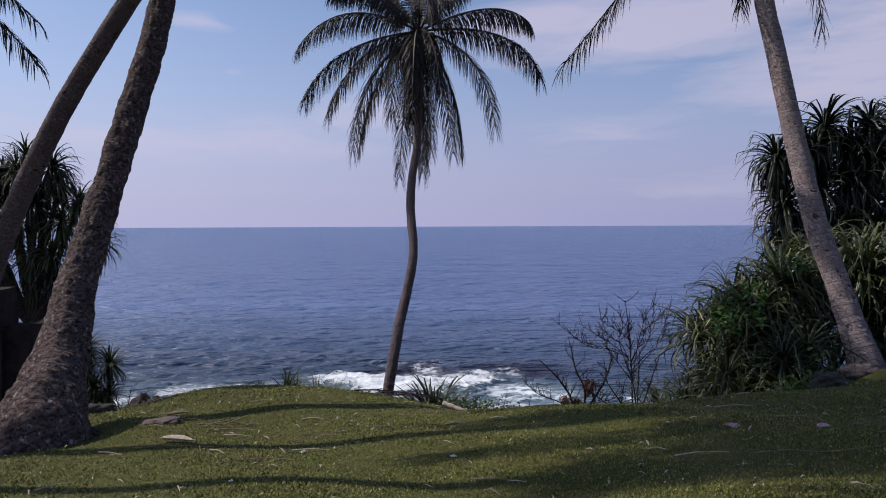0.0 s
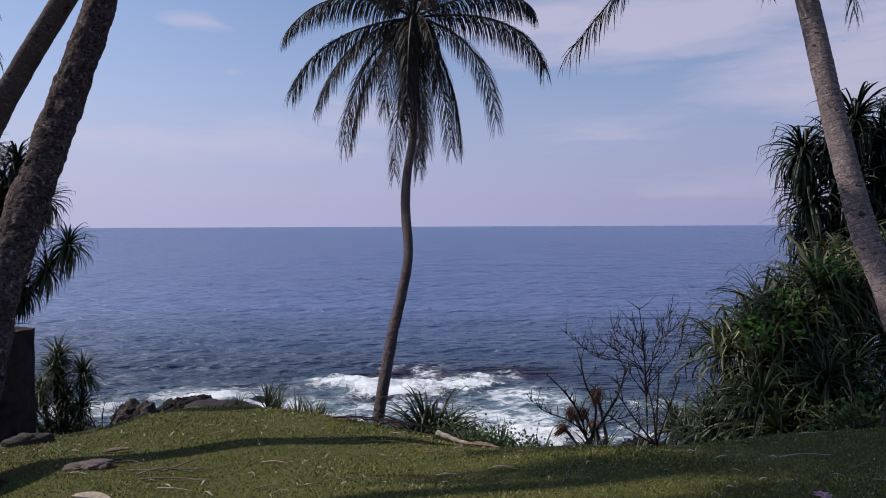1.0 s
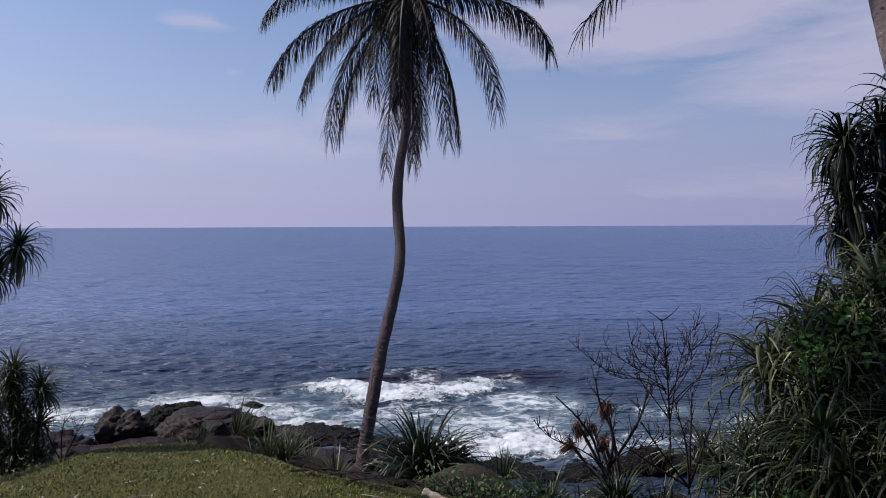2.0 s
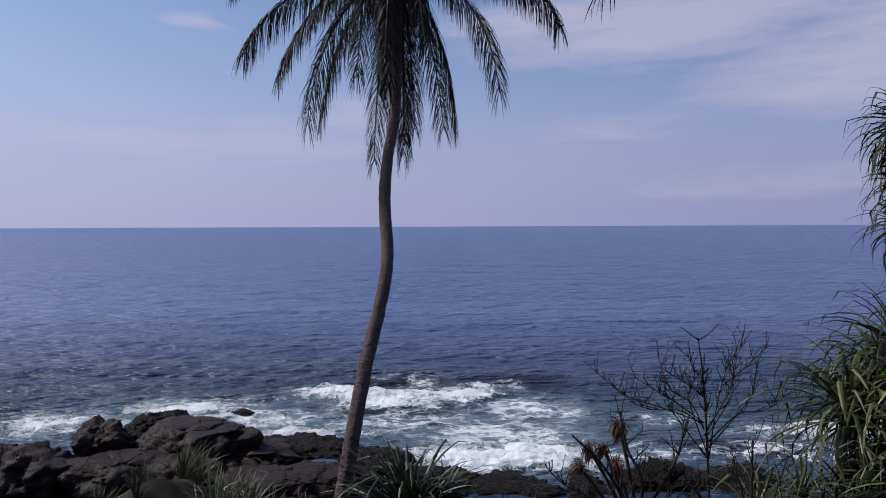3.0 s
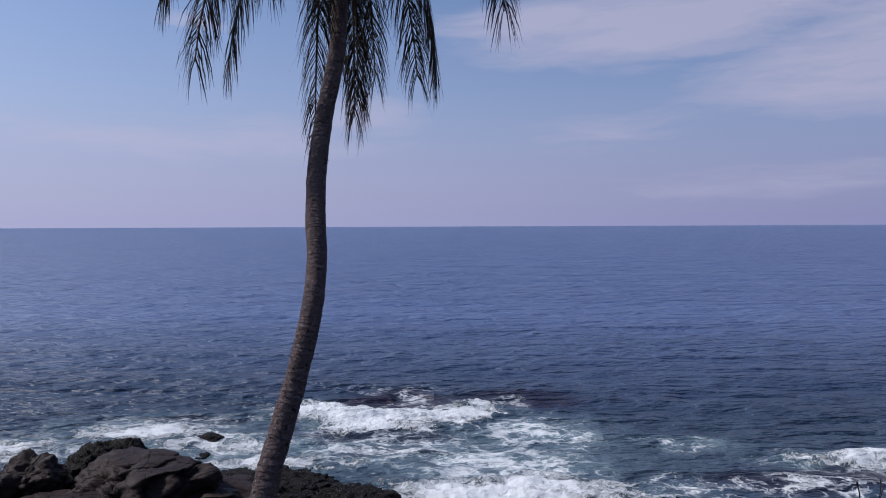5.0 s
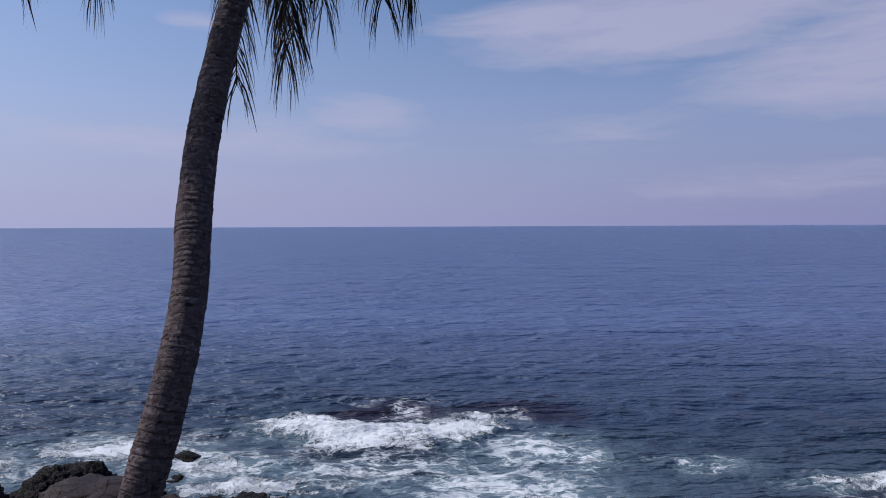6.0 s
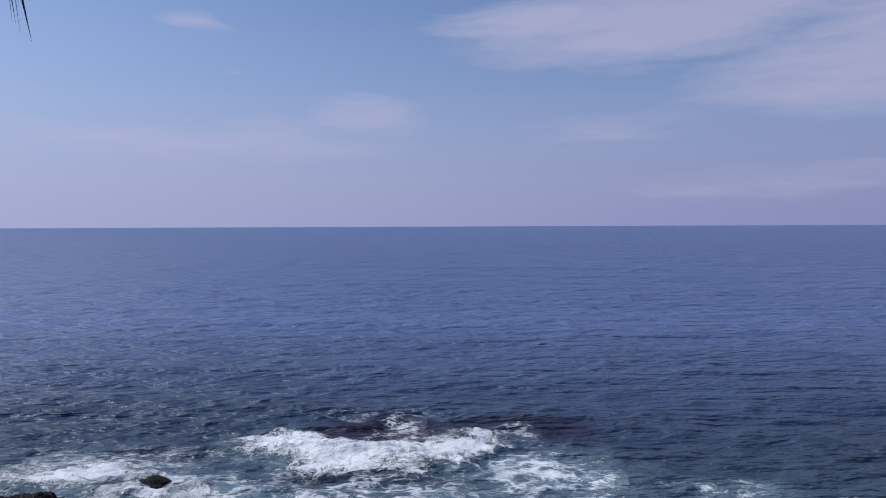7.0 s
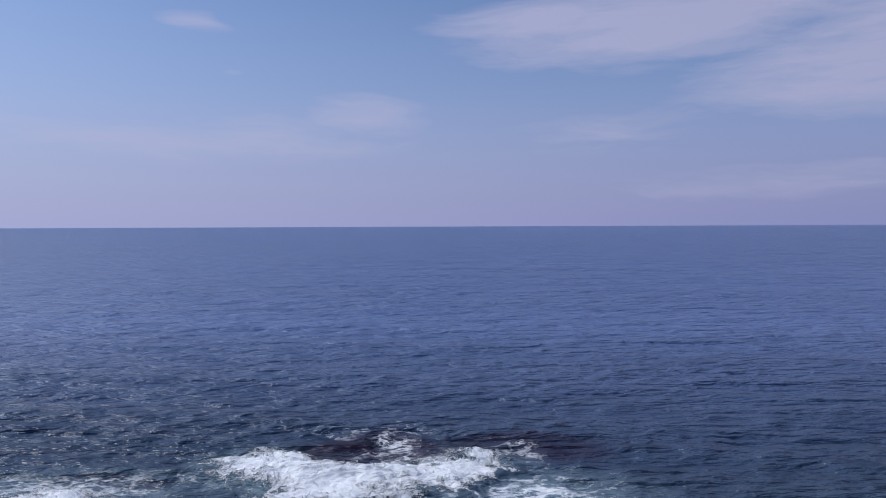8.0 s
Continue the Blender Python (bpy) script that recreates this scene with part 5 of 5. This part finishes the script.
stone((6.6, 11.0, 0.05), (0.35, 0.2, 0.14), 56, M_STONE, "mossy stone at the foot of a palm", 0)
stone((7.5, 11.0, 0.05), (0.3, 0.22, 0.14), 57, M_STONE, "mossy stone at the foot of a palm", 40)
stone((1.6, 10.0, 0.02), (0.20, 0.10, 0.05), 58, M_STONE, "flat pale stone at the lawn edge", 8)
stone((-5.1, 10.0, 0.04), (0.3, 0.16, 0.10), 59, M_STONE_DARK, "grey weathered stone at the lawn edge", 20)


def stick(points, r0, r1, label, name="fallen_branch", material=M_PALE, sides=6):
    x0, y0 = points[0][:2]
    at = Vector((x0, y0, ground_z(x0, y0)))
    b = Build()
    pts = [Vector((x, y, ground_z(x, y) + z)) - at for x, y, z in points]
    n = 4 * len(pts)
    b.tube(smooth_path(pts, n), [(r0 + (r1 - r0) * i / (n - 1)) * (1 + 0.15 * math.sin(i * 1.7)) for i in range(n)], sides)
    ob = new(name, b.mesh(name, material))
    ob.location = at
    return tagged(ob, label, "branch", "fallen branches")


stick([(0.0, 9.95, 0.06), (0.12, 9.87, 0.05), (0.26, 9.78, 0.03), (0.38, 9.7, 0.03)], 0.046, 0.024, "pale brown fallen log at the lawn edge", "log", M_PALE)
TW = "thin dry brown twig lying on the lawn"
for pts in ([(2.75, 5.75, 0.01), (2.9, 5.55, 0.03), (2.95, 5.35, 0.02), (2.9, 5.2, 0.01)], [(2.15, 4.78, 0.01), (2.35, 4.68, 0.03), (2.55, 4.6, 0.01), (2.9, 4.55, 0.01)], [(3.05, 4.85, 0.01), (3.3, 4.8, 0.02), (3.6, 4.7, 0.01)],
            [(3.3, 6.1, 0.01), (3.38, 6.3, 0.02), (3.36, 6.5, 0.02)], [(0.9, 6.3, 0.0), (1.0, 6.4, 0.12), (1.03, 6.45, 0.2)],
            [(-2.9, 6.45, 0.01), (-2.5, 6.4, 0.02), (-2.1, 6.35, 0.01)], [(-1.1, 6.9, 0.01), (-0.7, 6.95, 0.02), (-0.4, 6.9, 0.01)], [(-0.1, 8.2, 0.01), (0.3, 8.3, 0.02), (0.6, 8.25, 0.01)],
            [(-0.9, 8.8, 0.01), (-0.5, 8.85, 0.03), (-0.2, 8.7, 0.01)], [(-1.9, 5.6, 0.01), (-1.5, 5.7, 0.02), (-1.2, 5.65, 0.01)], [(-0.4, 5.55, 0.01), (-0.1, 5.6, 0.02), (0.1, 5.55, 0.01)],
            [(0.9, 7.6, 0.01), (1.3, 7.7, 0.02), (1.6, 7.65, 0.01)], [(1.2, 8.9, 0.01), (1.6, 8.9, 0.03), (2.0, 8.95, 0.01)], [(-1.5, 9.1, 0.01), (-1.2, 9.2, 0.03), (-1.0, 9.15, 0.01)], [(0.2, 4.9, 0.01), (0.35, 4.8, 0.02), (0.5, 4.75, 0.01)],
            [(1.7, 8.3, 0.01), (2.1, 8.5, 0.03), (2.5, 8.45, 0.01)]):
    stick(pts, 0.005, 0.003, TW, "twig", M_DRY)
for pts in ([(-2.6, 7.45, 0.02), (-2.35, 7.4, 0.10), (-2.1, 7.5, 0.03)], [(-2.5, 7.3, 0.02), (-2.2, 7.35, 0.03), (-1.9, 7.25, 0.02)], [(-2.45, 7.6, 0.02), (-2.2, 7.5, 0.12), (-2.05, 7.45, 0.18)], [(-2.7, 7.55, 0.03), (-2.4, 7.6, 0.04), (-2.0, 7.65, 0.02)]):
    stick(pts, 0.009, 0.004, "brown broken twigs heaped on the lawn", "twig", M_DRY)

straw = random.Random(77)
for k in range(34):
    x, y = (straw.uniform(-3.4, -1.0), straw.uniform(6.0, 7.9)) if k < 12 else (straw.uniform(-3.2, 3.8), straw.uniform(4.4, 9.6))
    a, L = straw.gauss(0.0, 0.5), straw.uniform(0.14, 0.42)
    c, d = math.cos(a) * L, math.sin(a) * L
    stick([(x, y, 0.012), (x + 0.5 * c, y + 0.5 * d + straw.gauss(0, 0.02), 0.025), (x + c, y + d, 0.012)], 0.006, 0.003, "dry straw-coloured palm stalk lying on the grass", "dry_stalk", M_PALE if k % 3 else M_DRY)


def bract(at, turn, size, label, material=M_PALE):
    """A boat-shaped dry flower sheath of a palm."""
    b = Build()
    n = 10
    for i in range(n):
        u = i / (n - 1)
        w = 0.075 * math.sin(math.pi * min(0.98, u + 0.06)) ** 0.7
        for k in range(5):
            a = -1.1 + 2.2 * k / 4
            b.v.append(Vector(((u - 0.5) * 0.42, math.sin(a) * w, (1 - math.cos(a)) * w + 0.02 + 0.05 * (u - 0.5) ** 2)))
            b.uv.append((k / 4, u))
    for i in range(n - 1):
        for k in range(4):
            a = i * 5 + k
            b.f.append((a, a + 1, a + 6, a + 5))
    me = b.mesh("palm_sheath", material)
    ob = new("palm_sheath", me)
    ob.modifiers.new("thick", "SOLIDIFY").thickness = 0.006
    ob.matrix_basis = pose(at[0], at[1], ground_z(*at) + 0.005, 0, 0, turn) @ Matrix.Scale(size, 4)
    return tagged(ob, label, "palm sheath", "palm litter")


bract((-2.55, 6.62), -12, 0.85, "pale dry palm flower sheath lying on the grass")
bract((-3.3, 8.6), 30, 0.7, "brown dry palm flower sheath lying on the grass", M_DRY)
bract((0.55, 9.6), -20, 0.9, "brown dry palm flower sheath lying on the grass", M_DRY)


def crumple(at, size, material, label, seed, name="wrapper"):
    me = boulder_mesh(name, (size, size * 0.8, size * 0.35), seed, material, detail=3, angular=2.2)
    me.polygons.foreach_set("use_smooth", [False] * len(me.polygons))
    ob = new(name, me)
    ob.matrix_basis = pose(at[0], at[1], ground_z(*at) + size * 0.25, 0, 0, seed * 40)
    return tagged(ob, label, "litter", "litter on the lawn")


crumple((2.32, 5.5), 0.055, M_PINK, "crumpled pink and white wrapper on the grass", 71)
crumple((2.86, 5.2), 0.05, M_PINK, "crumpled pale pink wrapper on the grass", 72)
crumple((0.08, 5.5), 0.03, M_WHITE, "white flower head fallen on the grass", 73, "fallen_flower")
crumple((-1.55, 5.0), 0.025, M_WHITE, "white flower head fallen on the grass", 74, "fallen_flower")
crumple((-1.25, 6.1), 0.03, M_WHITE, "white flower head fallen on the grass", 75, "fallen_flower")

# fallen fronds round the foot of the slender palm
for k, (x, y, turn, size) in enumerate([(-1.3, 10.05, 4, 0.24), (-0.9, 10.0, -4, 0.22), (-0.7, 9.85, 10, 0.18)]):
    b = frond_mesh("fallen_frond", (4.0, 0.2, -0.25), (2.0, 0, 0.25), M_TWIG, 0.7, 50, 0.1, 0.05, 0.06, 0.1, 400 + k)
    ob = new("fallen_frond", b)
    ob.matrix_basis = pose(x, y, ground_z(x, y) + 0.04, 0, 4, turn) @ Matrix.Scale(size, 4)
    tagged(ob, "dry brown palm frond fallen at the lawn edge", "palm frond", "palm litter")

# roots and dead fibre heaped round the old palm
b = Build()
rr = random.Random(9)
for k in range(240):
    a = rr.uniform(0, math.tau)
    d = rr.uniform(0.30, 0.45)
    x, y = -4.1 + math.cos(a) * d, 7.05 + math.sin(a) * d * 0.8
    z = ground_z(x, y)
    e = rr.uniform(-0.5, 0.5)
    b.tube([(x - math.cos(a) * 0.16, y - math.sin(a) * 0.16, z + 0.20 * rr.random()), (x, y, z + 0.05 + 0.05 * rr.random()), (x + math.cos(a + e) * 0.12, y + math.sin(a + e) * 0.12, z)], [0.009, 0.008, 0.004], 4)
tagged(new("palm_roots", b.mesh("palm_roots", M_TWIG)), "mat of thin dead roots round the old palm", "roots", kind="stuff")

# scattered bits of dry leaf, too many to count
b = Build()
for k in range(800):
    x, y = rr.uniform(-6, 6), rr.uniform(3.6, 11.5)
    z = ground_z(x, y) + 0.02
    if y > lip(x):
        continue
    a = rr.uniform(0, math.tau)
    L = rr.uniform(0.02, 0.075) * (2.0 if rr.random() < 0.12 else 1)
    w = rr.uniform(0.006, 0.018)
    d = Vector((math.cos(a), math.sin(a), rr.uniform(-0.1, 0.25)))
    p = Vector((x, y, z))
    b.ribbon([p, p + d * L * 0.5 + Vector((0, 0, 0.008)), p + d * L], [w * 0.4, w, w * 0.2], Vector((-math.sin(a), math.cos(a), rr.uniform(-0.4, 0.4))))
tagged(new("leaf_litter", b.mesh("leaf_litter", M_PALE, False)), "scattered scraps of dry leaf on the lawn", "litter", kind="stuff")


# ================= grass =================
def grass(count, x0, x1, y0, y1, name, label, length, seed, bias=1.0):
    g = np.random.default_rng(seed)
    x = g.uniform(x0, x1, count)
    y = y0 + (y1 - y0) * g.uniform(0, 1, count) ** bias
    keep = y < lip(x) + 0.35
    x, y = x[keep], y[keep]
    z = land(x, y)
    a = g.uniform(0, 2 * np.pi, len(x))
    patch = 0.92 + 0.16 * np.sin(x * 2.1 + np.sin(y * 1.7)) * np.sin(y * 2.6 + x)
    L = length * g.uniform(0.5, 1.3, len(x)) * patch
    w = g.uniform(0.004, 0.009, len(x)) * (length / 0.024) ** 0.3
    lean = g.uniform(0.3, 1.3, len(x))
    dx, dy = np.cos(a), np.sin(a)
    base = np.stack([x, y, z - 0.004], 1)
    side = np.stack([-dy, dx, 0 * x], 1) * w[:, None]
    tip = base + np.stack([dx * lean, dy * lean, 1 / (0.6 + lean)], 1) * L[:, None]
    v = np.stack([base - side, base + side, tip], 1).reshape(-1, 3)
    n = len(x)
    me = bpy.data.meshes.new(name)
    me.vertices.add(3 * n)
    me.vertices.foreach_set("co", v.astype(np.float32).ravel())
    me.loops.add(3 * n)
    me.loops.foreach_set("vertex_index", np.arange(3 * n, dtype=np.int32))
    me.polygons.add(n)
    me.polygons.foreach_set("loop_start", np.arange(0, 3 * n, 3, dtype=np.int32))
    me.update(calc_edges=True)
    me.materials.append(M_BLADE)
    return tagged(new(name, me), label, "grass", kind="stuff")


grass(560000, -6.2, 6.2, 3.3, 13.2, "grass", "short trodden green lawn grass", 0.021, 3, 1.35)
grass(7000, -6.5, 5.5, 9.2, 13.2, "grass", "longer grass blades at the lawn edge", 0.055, 4, 0.8)


# ================= tide pools and spray =================
def mat_pool():
    m, t, p = principled("tide_pool_water", 0.06, 0.5)
    p.inputs["Base Color"].default_value = (0.02, 0.035, 0.05, 1)
    bump(t, p, noise_tex(t, coords(t), 6.0, 2, 0.5), 0.2, 0.02)
    return m


M_POOL = mat_pool()
for at, radii, seed in (((-6.6, 44.6, -11.95), (1.15, 0.65, 0.75), 61), ((-5.6, 42.2, -12.5), (0.9, 0.6, 0.7), 62)):
    pool = new("tide_pool", boulder_mesh("tide_pool", radii, seed, M_POOL, detail=4, angular=0.0, flat=0.5))
    for v in pool.data.vertices:
        v.co.z = min(v.co.z, radii[2] * 0.55)
    pool.location = at
    tagged(pool, "still tide pool among the shore rocks, reflecting the sky", "tide pool", "tide pools")

M_SPRAY = mat_plain("spray", (0.75, 0.75, 0.75), (0.85, 0.85, 0.85), 5.0, 0.8)


def spray(name, at, spread, count, seed):
    """Flung drops over a breaking wave."""
    r2 = random.Random(seed)
    b2 = Build()
    for k in range(count):
        c = Vector((r2.gauss(0, spread[0]), r2.gauss(0, spread[1]), abs(r2.gauss(0, spread[2]))))
        q = r2.uniform(0.008, 0.028) * (1.6 if r2.random() < 0.1 else 1)
        i = len(b2.v)
        b2.v += [c + Vector((q, 0, -q * 0.6)), c + Vector((-q * 0.6, q * 0.8, -q * 0.6)), c + Vector((-q * 0.6, -q * 0.8, -q * 0.6)), c + Vector((0, 0, q))]
        b2.f += [(i, i + 1, i + 2), (i, i + 1, i + 3), (i + 1, i + 2, i + 3), (i + 2, i, i + 3)]
    ob = new(name, b2.mesh(name, M_SPRAY, False))
    ob.location = at
    return tagged(ob, "white spray flung up by a breaking wave", "spray", kind="stuff")


spray("sea_spray", (-5.0, 65.4, SEA + 0.55), (3.0, 0.6, 0.22), 700, 5)
spray("sea_spray", (3.4, 68.0, SEA + 0.25), (1.2, 0.7, 0.3), 350, 6)
spray("sea_spray", (-20.0, 61.0, SEA + 0.3), (2.2, 0.8, 0.35), 500, 7)
spray("sea_spray", (28.5, 54.6, SEA + 0.3), (3.0, 0.6, 0.3), 400, 8)
